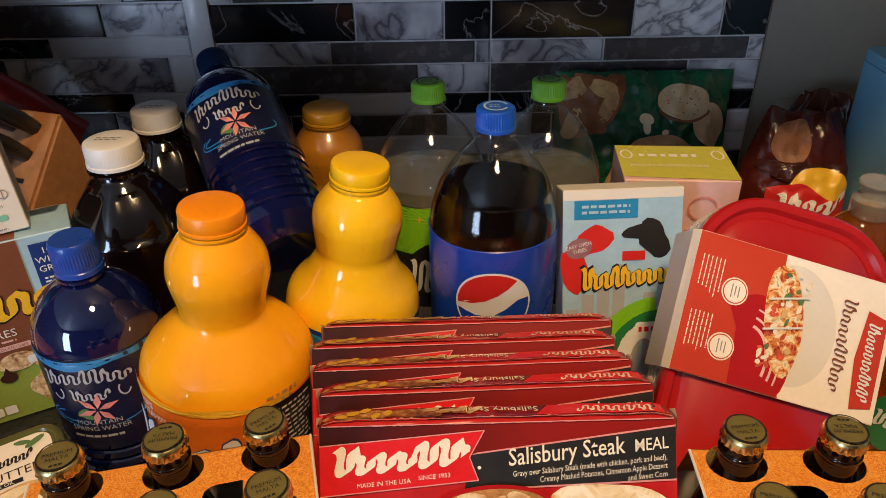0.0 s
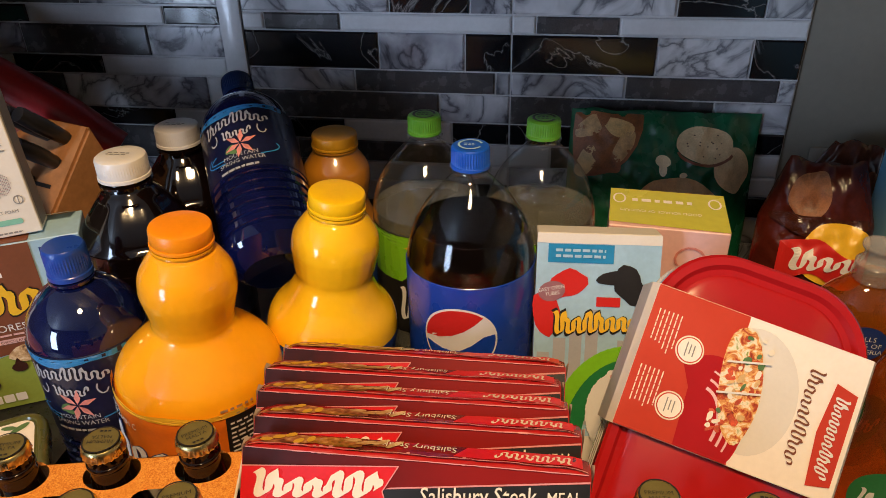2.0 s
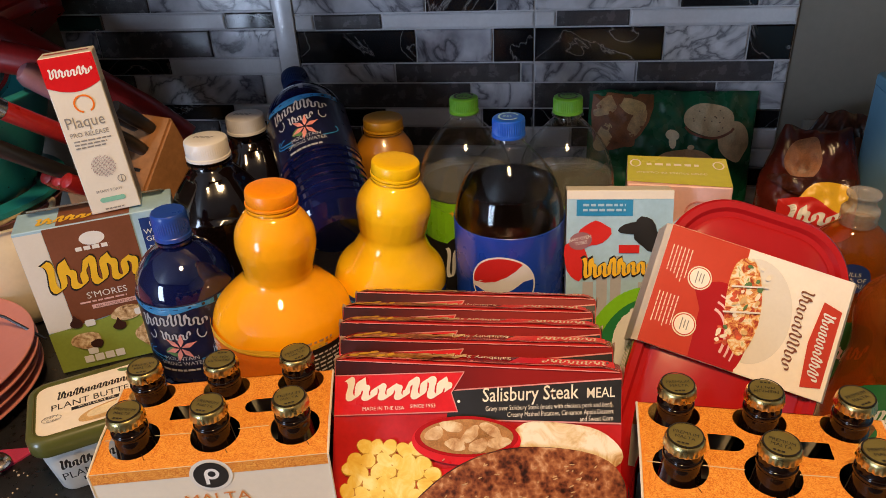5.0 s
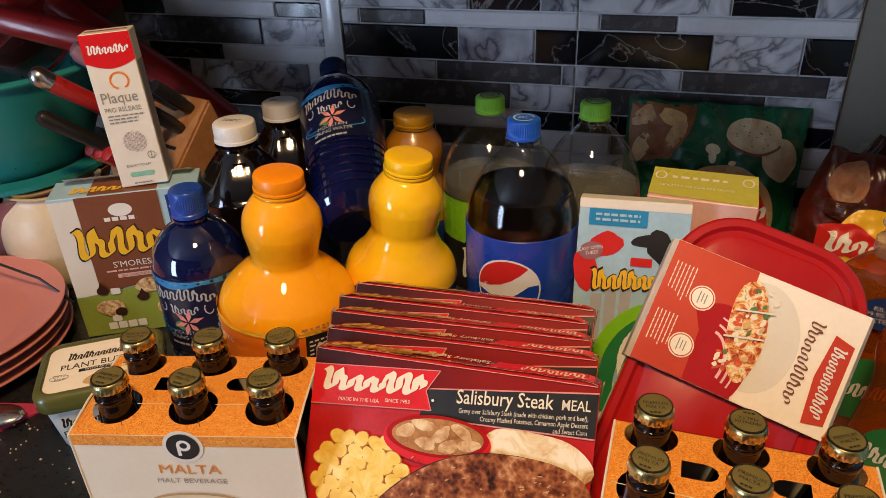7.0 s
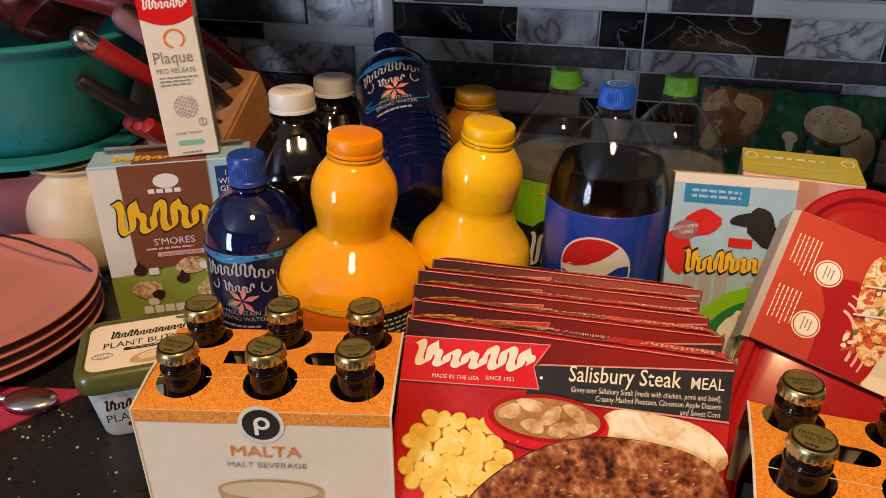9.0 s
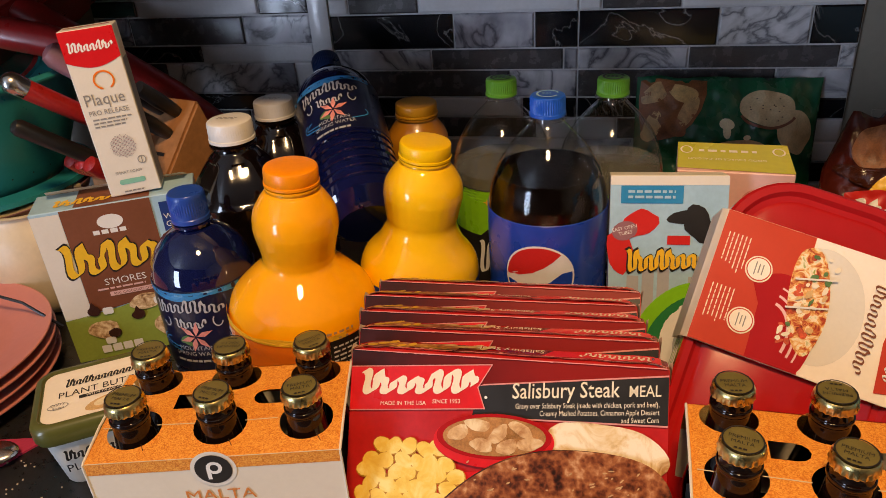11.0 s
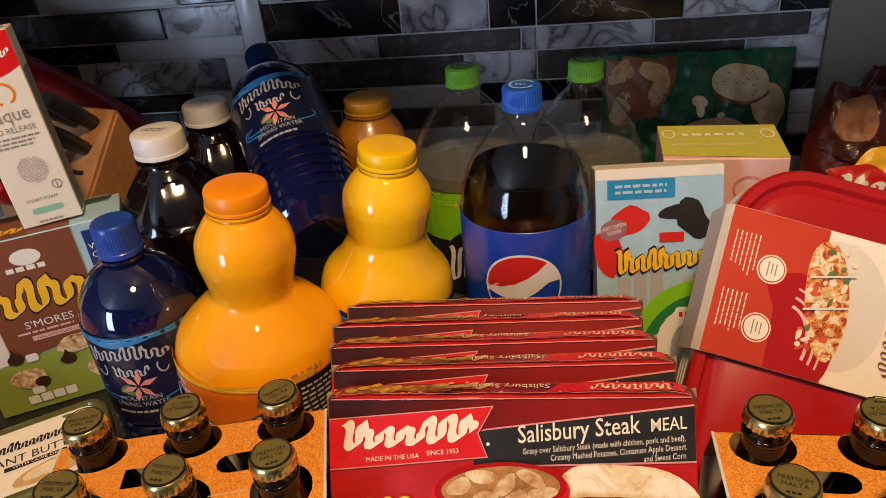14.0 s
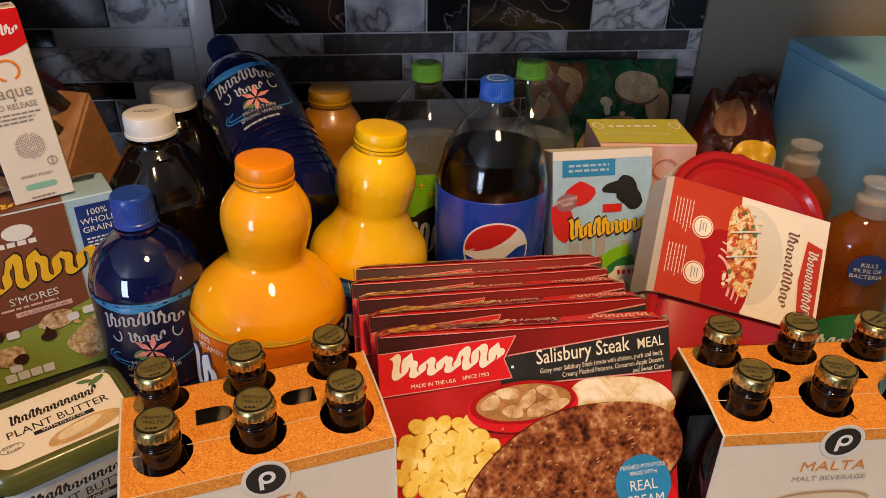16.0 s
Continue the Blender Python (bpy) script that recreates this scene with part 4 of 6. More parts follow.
            if ((a + 0.062) / 0.036) ** 2 + ((v + 0.090) / 0.031) ** 2 < 1:
                spots.append((a, v, rnd.uniform(-50, 50)))
    for k, (a, v, turn) in enumerate(spots):
        prints("corn", [ell(a, v, 0.0070, 0.0058, 14, turn, 0.05, k)], "kernel_edge", b, f, 4 + 0.02 * k)
        prints("corn_top", [ell(a - 0.0002, v + 0.0004, 0.0063, 0.0051, 14, turn, 0.05, k)], "kernel", b, f, 4.3 + 0.02 * k)
    prints("dish", [ell(-0.0055, -0.0560, 0.0405, 0.0180, 44, 3)], "meal_flag", b, f, 7)
    prints("dish_rim", [ell(-0.0053, -0.0530, 0.0385, 0.0150, 44, 3)], "lid_red", b, f, 8)
    prints("dish_sauce", [ell(-0.0050, -0.0530, 0.0345, 0.0128, 40, 3)], "gravy", b, f, 9)
    prints("apple", [ell(-0.0050 + dx, -0.0530 + dy, 0.0082, 0.0044, 16, tr, 0.10, i) for i, (dx, dy, tr) in enumerate(((-0.024, 0.001, 20), (-0.011, 0.007, -10), (0.003, 0.002, 40), (0.018, 0.006, -30), (0.024, -0.003, 10), (-0.008, -0.006, 0), (0.009, -0.006, 20)))], "apple_piece", b, f, 10)
    prints("steak", [ell(0.030, -0.103, 0.083, 0.042, 72, 19, 0.035, 11)], "steak_edge", b, f, 10.5, 2)
    prints("steak_face", [ell(0.0305, -0.102, 0.082, 0.0405, 72, 19, 0.035, 11)], "steak", b, f, 11, 2)
    prints("gloss_spot", [ell(0.031 + rnd.uniform(-0.060, 0.060), -0.096 + rnd.uniform(-0.024, 0.028), rnd.uniform(0.0006, 0.0022), 0.0005, 8, rnd.uniform(0, 60)) for _ in range(60)], "oat", b, f, 12)
    prints("badge", [ell(0.079, -0.1170, 0.0208, 0.0208, 40)], "badge_blue", b, f, 13)
    lettering("badge_small", "MASHED POTATOES\nMADE WITH", 0.0046, "white", b, f, 0.079, -0.1060, "CENTER", 14, 3, 0.80)
    lettering("badge_large", "REAL\nCREAM", 0.0108, "white", b, f, 0.079, -0.1215, "CENTER", 14, 3, 0.85)
    return b


for k, (mx, my, tilt, turn) in enumerate(((0.0494, 0.2389, -31.9, 1.1), (0.0470, 0.2652, -34.0, 2.2), (0.0390, 0.2880, -35.0, 2.2), (0.0335, 0.3103, -36.9, 2.0), (0.0352, 0.3330, -39.1, 1.2))):
    meal_box(pose(mx, my, 0.0005, tilt, 0, turn), 11 + 7 * k)

# ---- malt six-packs
CL = 0.1665


def malt_bottle(m):
    b = thing("malt_bottle", m, "brown glass malt bottle with gold crown cap in a carton", "bottle", "malt bottles in cartons")
    prof = [(0, 0.003), (0.020, 0.0), (0.023, 0.004), (0.0235, 0.012), (0.0235, 0.085), (0.0225, 0.100), (0.0185, 0.120), (0.0148, 0.138), (0.0125, 0.158), (0.0119, 0.163), (0.0128, 0.1645), (0.0128, 0.1675), (0.0117, 0.169), (0.0117, 0.178)]
    part("glass", lathe_bm(smooth_profile(prof, 3), 36), "malt_glass", b)
    cprof = [(0.0135, 0.1742), (0.0137, 0.1750), (0.0133, 0.1768), (0.0130, 0.1785), (0.0128, 0.1800), (0.0123, 0.1812), (0.0116, 0.1819), (0.0, 0.1822)]
    part("crown_cap", lathe_bm(cprof, 84, 21, 0.0009, 0.1700, 0.1775), "cap_gold", b, "crimped gold crown cap")
    t = flat((0, 0, 0.1822), (1, 0, 0), (0, 1, 0))
    prints("cap_face", [ell(0, 0, 0.0109, 0.0109, 32)], "cap_olive", b, t, 1)
    prints("cap_rim", ring_strokes(0, 0, 0.0111, 0.0111, 0.0010, 0, 360, 36), "black_ink", b, t, 2)
    lettering("cap_title", "PREMIUM\nMALTA", 0.0040, "black_ink", b, t, 0, 0.0003, "CENTER", 2)
    prints("cap_small", bars(-0.004, -0.0085, 0.004, -0.0065, 1, 3, 0.7), "black_ink", b, t, 2)
    return b


BACK_V, FRONT_V = 0.010, 0.0606
U_AT = (0.0255, 0.0835, 0.1415)


def carton_sheet(outline_uv, holes, place, thick=0.0005):
    """Card with holes punched through it."""
    bm = bmesh.new()
    edges = []
    for loop in [outline_uv] + holes:
        vs = [bm.verts.new(place(a, b_, 0.0)) for a, b_ in loop]
        edges += [bm.edges.new((vs[k], vs[(k + 1) % len(vs)])) for k in range(len(vs))]
    bmesh.ops.triangle_fill(bm, use_beauty=True, use_dissolve=False, edges=edges)
    return bm


def malt_carton(m, label):
    """Local u runs along x, depth towards -y; the top is at z 0.155."""
    b = thing("malt_carton", m, label, "carton", "malt six-pack cartons")
    Z = 0.155
    holes = []
    for u in U_AT:
        holes.append(ell(u, -BACK_V, 0.0180, 0.0150, 24))
        holes.append(ell(u, -FRONT_V + 0.0012, 0.0180, 0.0176, 24))
    grips = []
    for sgn, u in ((-1, 0.0553), (1, 0.1118)):
        g = [(u + sgn * 0.002 * -1 + dx, -0.0345 + dy) for dx, dy in
             ([(-0.011, -0.0075), (0.004, -0.0075)] + [(0.004 + 0.0085 * math.sin(radians(a)), -0.0075 * math.cos(radians(a))) for a in (30, 60, 90, 120, 150)] + [(0.004, 0.0075), (-0.011, 0.0075)])]
        if sgn > 0:
            g = [(2 * u - a, c) for a, c in g]
        grips.append(g)
    top = carton_sheet([(0, 0), (CL, 0), (CL, -0.0868), (0, -0.0868)], holes + grips, lambda a, d, l: Vector((a, d, Z - 0.12 * max(0.0, -d - 0.055))))
    part("top_panel", top, "malt_orange", b, "orange patterned top panel with punched holes", False)
    F = -0.0868
    zf = Z - 0.12 * 0.0318
    fr = flat((0, F, 0), (1, 0, 0), (0, -0.10, 1))
    part("front_panel", box_bm(0, CL, F - 0.0005, F, 0, zf), "malt_white", b, "cream front panel with an orange band", False)
    prints("orange_band", [rect(0.0, zf - 0.0095, CL, zf)], "malt_orange", b, flat((0, F - 0.0005, 0)), 1, 0)
    part("back_panel", box_bm(0, CL, 0.0145, 0.0150, 0, 0.12), "malt_white", b, "", False)
    bs = bmesh.new()
    bs.faces.new([bs.verts.new(p) for p in ((0, 0.0145, 0.12), (CL, 0.0145, 0.12), (CL, 0, Z), (0, 0, Z))])
    part("back_slope", bs, "malt_orange", b, "", False)
    # floor, divider and end flaps carry the carton's inner shade in their colour
    part("base", box_bm(0.001, CL - 0.001, F, 0.0145, 0.0, 0.0006), "shaded_card", b, "", False)
    part("divider", box_bm(0.002, CL - 0.002, -0.0360, -0.0352, 0.0006, 0.12), "shaded_card", b, "", False)
    # white card edges at the ends
    for nm, u in (("end_edge", 0.0), ("end_edge", CL)):
        e = tube_bm([(u, 0.0, Z), (u, -0.055, Z), (u, -0.0862, zf), (u, F - 0.0006, zf), (u, F - 0.0006, 0.001)], [0.0009] * 5, 6)
        part(nm, e, "white_card", b)
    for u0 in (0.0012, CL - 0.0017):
        part("end_flap", slab_bm([(-0.078, 0.0008), (0.010, 0.0008), (0.010, 0.06), (-0.078, 0.06)], 0, 0.0005), "shaded_card", b).matrix_basis = \
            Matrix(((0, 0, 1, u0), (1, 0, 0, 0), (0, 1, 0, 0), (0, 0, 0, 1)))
    ff = flat((0, F - 0.0005, 0))
    prints("roundel_rim", [ell(CL / 2, zf - 0.0095, 0.0150, 0.0150, 36)], "white_card", b, ff, 2)
    prints("roundel", [ell(CL / 2, zf - 0.0095, 0.0122, 0.0122, 36)], "black_ink", b, ff, 3)
    prints("roundel_mark", ring_strokes(CL / 2 + 0.0008, zf - 0.0080, 0.0040, 0.0040, 0.0024) + stroke([(CL / 2 - 0.0032, zf - 0.0080), (CL / 2 - 0.0032, zf - 0.0170)], 0.0026), "white", b, ff, 4)
    lettering("product_name", "MALTA", 0.0128, "malta_print", b, ff, CL / 2, zf - 0.0365, "CENTER", 2, 0, 1.15)
    lettering("product_kind", "MALT BEVERAGE", 0.0065, "grey_ink", b, ff, CL / 2, zf - 0.0460, "CENTER", 2, 0, 1.1)
    prints("glass_picture", [ell(CL / 2, zf - 0.066, 0.036, 0.0095, 30), [(CL / 2 - 0.036, zf - 0.066), (CL / 2 + 0.036, zf - 0.066), (CL / 2 + 0.024, 0.004), (CL / 2 - 0.024, 0.004)]], "tan_print", b, ff, 2)
    prints("glass_foam", [ell(CL / 2, zf - 0.066, 0.033, 0.0078, 30)], "cream", b, ff, 3)
    lettering("volume", "6-7 FL OZ", 0.0065, "grey_ink", b, ff, 0.008, 0.008, layer=2)
    slope = lambda a, d, l: Vector((a, d, Z + 0.0003 + l - 0.12 * max(0.0, -d - 0.055)))
    prints("tear", sum((stroke([(u + 0.0085, -FRONT_V - 0.0130), (u + 0.0115, -FRONT_V - 0.0185)], 0.0005) for u in U_AT), []), "choc", b, slope, 1)
    prints("crease", stroke([(0.004, -0.058), (0.018, -0.0585)], 0.0007) + stroke([(0.040, -0.0575), (0.066, -0.058)], 0.0007) + stroke([(0.100, -0.058), (0.122, -0.0575)], 0.0007), "cream", b,
           lambda a, d, l: Vector((a, d, Z + 0.0004 - 0.12 * max(0.0, -d - 0.055))), 1)
    return b


first = None
for cm, clabel in ((pose(-0.2322, 0.3302, 0, 0, 0, 13.0), "orange and cream malt carton beside a butter tub"),
                   (pose(0.1658, 0.3512, 0, 0, 0, -1.5), "orange and cream malt carton beside frozen meals")):
    malt_carton(cm, clabel)
    for i, u in enumerate(U_AT):
        for j, v in enumerate((BACK_V, FRONT_V)):
            spin = (8, -14, 178, -20, 30, 12)[i * 2 + j]
            bm_at = cm @ pose(u, -v, 0.0008, 0, 0, spin)
            if first is None:
                first = malt_bottle(bm_at)
            else:
                copy_thing(first, bm_at)

# ---------------------------------------------------------------- left end of the counter
structure("hob_slab", slab_bm([(-0.300, 0.225), (-0.252, 0.285), (-0.262, 0.345), (-0.292, 0.40), (-0.292, 0.52), (-0.315, 0.62), (-0.95, 0.62), (-0.95, 0.225)], 0.0005, 0.035), "black_stone", "black speckled stone slab on the cream counter")
rnd = random.Random(3)
bm = bmesh.new()
for _ in range(70):
    x, y, s = rnd.uniform(-0.45, -0.27), rnd.uniform(0.23, 0.36), rnd.choice((0.0006, 0.0009, 0.0014))
    if x > -0.295 + (y - 0.23) * 0.5:
        continue
    bmesh.ops.create_icosphere(bm, subdivisions=1, radius=s, matrix=Matrix.Translation((x, y, 0.0352)))
tagged(finish(bm, "crumbs", "crumbs"), "pale crumbs scattered on the black slab", "crumbs", kind="stuff")


def carton_box(name, m, w, d, h, material, label, category="box", bevel=0.0008):
    b = thing(name, m, label, category)
    part("carton", box_bm(-w / 2, w / 2, 0, d, 0, h, bevel, 1), material, b, "", False)
    return b, flat((0, -0.0002, 0)), flat((0, 0, h + 0.0002), (1, 0, 0), (0, 1, 0)), flat((w / 2 + 0.0002, 0, 0), (0, 1, 0))


# granola bar box
GW, GH, GD = 0.150, 0.171, 0.046
gx = pose(-0.3515, 0.513, 0.0355, 0, 0, 27.7)
gran, gf, gt, gs = carton_box("granola_box", gx, GW, GD, GH, "sky_blue", "opened light blue and brown granola box beside water bottle")
prints("green_field", [[(-GW / 2, 0.001), (GW / 2, 0.001), (GW / 2, 0.092), (0.03, 0.070), (-0.02, 0.058), (-GW / 2, 0.052)]], "grass_print", gran, gf, 1, 0)
prints("left_margin", [rect(-0.0745, 0.053, -0.0485, 0.168)], "white_card", gran, gf, 1, 0)
prints("brown_field", [[(-0.048, 0.056), (0.0, 0.062), (0.034, 0.071), (0.034, 0.1705), (-0.048, 0.1705)]], "brown_print", gran, gf, 2, 0)
prints("wordmark_rim", mark(-0.061, 0.096, 0.108, 0.042, 5, 6, 0.46, 0.1, 0.004), "black_ink", gran, gf, 3)
prints("wordmark", mark(-0.060, 0.098, 0.106, 0.038, 5, 6, 0.31, 0.1, 0.004), "yellow_print", gran, gf, 4)
prints("emblem", [ell(-0.006, 0.153, 0.012, 0.0075, 20)], "white", gran, gf, 3)
prints("emblem_line", bars(-0.024, 0.1405, 0.014, 0.1455, 1, 5, 0.9), "white", gran, gf, 3)
lettering("flavour", "S'MORES", 0.0105, "white", gran, gf, -0.008, 0.0855, "CENTER", 4)
prints("flavour_lines", bars(-0.036, 0.0795, 0.024, 0.0835, 1, 2, 0.5) + [rect(-0.026, 0.0725, 0.020, 0.0775)], "pale_pink", gran, gf, 4)
lettering("chips_line", "REAL CHOCOLATE CHIPS", 0.0040, "brown_print", gran, gf, -0.003, 0.0735, "CENTER", 5, 0, 0.85)
bar = [(0.042 + x * 0.80 - y * 0.60, 0.040 + x * 0.60 + y * 0.80) for x, y in rrect(-0.037, -0.017, 0.037, 0.017, 0.009)]
prints("bar_picture", [bar, ell(0.004, 0.060, 0.016, 0.009, 16, 10, 0.07, 5), ell(-0.042, 0.036, 0.016, 0.010, 16, -8, 0.07, 6)], "oat_bar", gran, gf, 5)
prints("bar_bit", [ell(0.040 + rnd.uniform(-0.024, 0.024), 0.041 + rnd.uniform(-0.012, 0.012), 0.0035, 0.0022, 8, rnd.uniform(0, 180)) for _ in range(24)], "bread", gran, gf, 6)
prints("chocolate", [ell(a, b, 0.0065, 0.0055, 12, 0, 0.06, i) for i, (a, b) in enumerate(((-0.046, 0.059), (-0.006, 0.046), (-0.033, 0.030), (0.058, 0.050)))]
       + [[(a - 0.004, b), (a + 0.004, b), (a, b + 0.008)] for a, b in ((-0.046, 0.062), (-0.006, 0.049))], "choc", gran, gf, 6)
prints("marshmallow", [rrect(a, b, a + 0.010, b + 0.008, 0.002, 3) for a, b in ((-0.038, 0.053), (0.012, 0.055), (-0.044, 0.018), (0.026, 0.058))], "white", gran, gf, 6)
prints("nutrition_tabs", [rrect(-0.050 + 0.0105 * k, 0.008, -0.041 + 0.0105 * k, 0.017, 0.001, 2) for k in range(4)], "white", gran, gf, 5)
prints("badge", [rect(0.041, 0.120, 0.0735, 0.164)], "navy_print", gran, gf, 3, 0)
lettering("badge_title", "100%\nWHOLE\nGRAINS", 0.0082, "white", gran, gf, 0.0575, 0.154, "CENTER", 4)
prints("badge_lines", bars(0.045, 0.123, 0.070, 0.133, 3, 4, 0.5), "white", gran, gf, 4)
prints("top_brown", [rect(-0.035, 0.001, 0.034, GD - 0.001)], "brown_print", gran, gt, 1, 0)
prints("top_mark", mark(-0.055, 0.008, 0.056, 0.016, 5, 6, 0.34), "yellow_print", gran, gt, 2)
fl = bmesh.new()
fl.faces.new([fl.verts.new(p) for p in ((-0.066, GD, GH), (0.070, GD, GH), (0.066, GD - 0.018, GH + 0.009), (-0.062, GD - 0.019, GH + 0.010))])
bmesh.ops.solidify(fl, geom=fl.faces[:], thickness=0.0006)
part("flap", fl, "white_card", gran, "raised cream cardboard flap", False)

# toothpaste box standing on the granola box
TW, TH, TD = 0.047, 0.156, 0.030
tpm = pose(-0.3355, 0.5320, 0.2085, -3.5, -2.5, 27.0)
tp, tf, tt, tsd = carton_box("toothpaste_box", tpm, TW, TD, TH, "white_card", "slim white and red toothpaste box on the granola box")
prints("red_head", [[(-TW / 2, TH - 0.0005), (-TW / 2, TH - 0.026)] + [(-TW / 2 + TW * k / 10, TH - 0.027 - 0.007 * math.sin(math.pi * k / 10)) for k in range(11)] + [(TW / 2, TH - 0.026), (TW / 2, TH - 0.0005)]], "tp_red", tp, tf, 1, 0)
prints("wordmark", mark(-0.019, TH - 0.0195, 0.038, 0.0095, 7, 12, 0.30), "white", tp, tf, 2)
prints("top_print", [rect(-0.02, 0.012, 0.02, 0.016)], "tp_red", tp, tt, 1, 0)
prints("loop", ring_strokes(0.003, TH - 0.046, 0.0085, 0.0080, 0.0016, -60, 250, 20), "orange_print", tp, tf, 1)
lettering("word", "Plaque", 0.0155, "grey_ink", tp, tf, -0.0015, TH - 0.0675, "CENTER", 1, 0, 0.88)
lettering("word_line", "PRO RELEASE", 0.0065, "grey_ink", tp, tf, -0.001, TH - 0.0765, "CENTER", 1, 0, 0.92)
prints("small_line", bars(-0.017, TH - 0.089, 0.018, TH - 0.079, 3, 14, 0.4), "grey_ink", tp, tf, 1)
dots = []
for i in range(-9, 10):
    for j in range(-9, 10):
        if i * i + j * j < 82 and rnd.random() < 0.85:
            dots.append(ell(0.0015 + i * 0.00125, TH - 0.1085 + j * 0.00125, 0.00045, 0.00045, 5))
prints("dot_disc", dots[::2], "mauve", tp, tf, 1)
prints("dot_disc", dots[1::2], "grey_ink", tp, tf, 1)
prints("seal", ring_strokes(0.014, TH - 0.124, 0.0036, 0.0036, 0.0007) + stroke([(0.014, TH - 0.127), (0.014, TH - 0.121)], 0.0008), "grey_ink", tp, tf, 1)
lettering("foam", "SMART FOAM", 0.0040, "grey_ink", tp, tf, -0.001, TH - 0.135, "CENTER", 1)
prints("mint_pill", [rrect(-0.012, TH - 0.1455, 0.012, TH - 0.1405, 0.0024)], "mint", tp, tf, 1)
prints("weight_line", bars(-0.010, TH - 0.1535, 0.010, TH - 0.1515, 1, 3, 0.7), "grey_ink", tp, tf, 1)
prints("side_print", [rect(0.003, 0.004, TD - 0.003, TH - 0.03)], "grey_ink", tp, tsd, 1, 0)

# butter tub


def rounded_rect_loft(bm, levels, n=6):
    """Levels of (half width, half depth, corner radius, height), skinned."""
    rings = []
    for hw, hd, r, z in levels:
        rings.append([bm.verts.new((a, b, z)) for a, b in rrect(-hw, -hd, hw, hd, min(r, hw * 0.98, hd * 0.98), n)])
    for a, b in zip(rings, rings[1:]):
        for k in range(len(a)):
            j = (k + 1) % len(a)
            bm.faces.new((a[k], a[j], b[j], b[k]))
    bm.faces.new(rings[0][::-1])
    bm.faces.new(rings[-1])
    return bm


tub = thing("butter_tub", pose(-0.300, 0.3735, 0.0355, 0, 0, 33), "white plastic butter tub with an olive green lid", "tub")
part("tub_body", rounded_rect_loft(bmesh.new(), [(0.043, 0.032, 0.012, 0), (0.0445, 0.0335, 0.013, 0.003), (0.0515, 0.0395, 0.015, 0.056)]), "tub_white", tub, "white plastic body")
lid = part("lid", rounded_rect_loft(bmesh.new(), [(0.0545, 0.0425, 0.016, 0.051), (0.0555, 0.0435, 0.017, 0.053), (0.0555, 0.0435, 0.017, 0.064), (0.0540, 0.0420, 0.016, 0.0675), (0.0515, 0.0395, 0.015, 0.0690),
                                                 (0.0490, 0.0370, 0.013, 0.0690), (0.0480, 0.0360, 0.012, 0.0672)]), "olive_lid", tub, "olive green snap lid")
lf = flat((0, 0, 0.0673), (1, 0, 0), (0, 1, 0))
prints("lid_print", [rrect(-0.0465, -0.0345, 0.0465, 0.0345, 0.010)], "sleeve_white", lid, lf, 1)
prints("wordmark", mark(-0.030, 0.010, 0.062, 0.012, 12, 7, 0.30), "black_ink", lid, lf, 2)
lettering("kind", "PLANT BUTTER", 0.0118, "black_ink", lid, lf, 0.001, -0.0035, "CENTER", 2, 0, 0.88)
prints("ribbon", [rect(-0.018, -0.0102, 0.024, -0.0058)], "black_ink", lid, lf, 2, 0)
lettering("ribbon_title", "WITH OLIVE OIL", 0.0042, "sleeve_white", lid, lf, 0.003, -0.0095, "CENTER", 3)
lettering("dairy", "Dairy\nFree", 0.0050, "grey_ink", lid, lf, -0.034, -0.0130, "CENTER", 3, 8)
prints("bread", [ell(0.014, -0.0225, 0.026, 0.010, 24, 6, 0.04, 3)], "bread", lid, lf, 2)
prints("butter_swirl", [ell(0.010, -0.021, 0.016, 0.006, 16, 12, 0.06, 4)], "potato", lid, lf, 3)
prints("leaf_sprig", [ell(0.036, 0.026, 0.008, 0.003, 10, 30), ell(0.028, 0.029, 0.006, 0.0025, 10, -20)], "leaf_print", lid, lf, 2)
prints("dairy_note", ring_strokes(-0.034, -0.014, 0.008, 0.004, 0.0006), "grey_ink", lid, lf, 2)
bf = flat((0, -0.0375, 0), (1, 0, 0), (0, -0.11, 1))
prints("front_mark", mark(-0.036, 0.034, 0.072, 0.012, 12, 7, 0.30), "black_ink", tub, bf, 4)
lettering("front_kind", "PLANT BUTTER", 0.0120, "black_ink", tub, bf, 0, 0.0215, "CENTER", 4, 0, 0.9)
prints("front_ribbon", [rect(-0.022, 0.0148, 0.022, 0.0192)], "black_ink", tub, bf, 4, 0)
lettering("front_ribbon_title", "WITH OLIVE OIL", 0.0042, "sleeve_white", tub, bf, 0, 0.0156, "CENTER", 5)

# pink plates in a stack
for k in range(4):
    p = thing("plate", pose(-0.544 + 0.002 * k, 0.414 - 0.001 * k, 0.0385 + 0.0125 * k, 0.6 * (k % 2), 0, 20 * k), "pink plastic dinner plate in a stack", "plate", "stack of pink plates")
    R = 0.126 - 0.0015 * (k % 2)
    part("disc", lathe_bm(smooth_profile([(0, 0.0), (R * 0.62, 0.0), (R * 0.72, 0.002), (R * 0.93, 0.011), (R * 0.985, 0.0135), (R, 0.0150), (R * 0.99, 0.0165), (R * 0.93, 0.0140), (R * 0.72, 0.0055), (R * 0.6, 0.0035), (0, 0.003)], 3), 72), "pink", p)

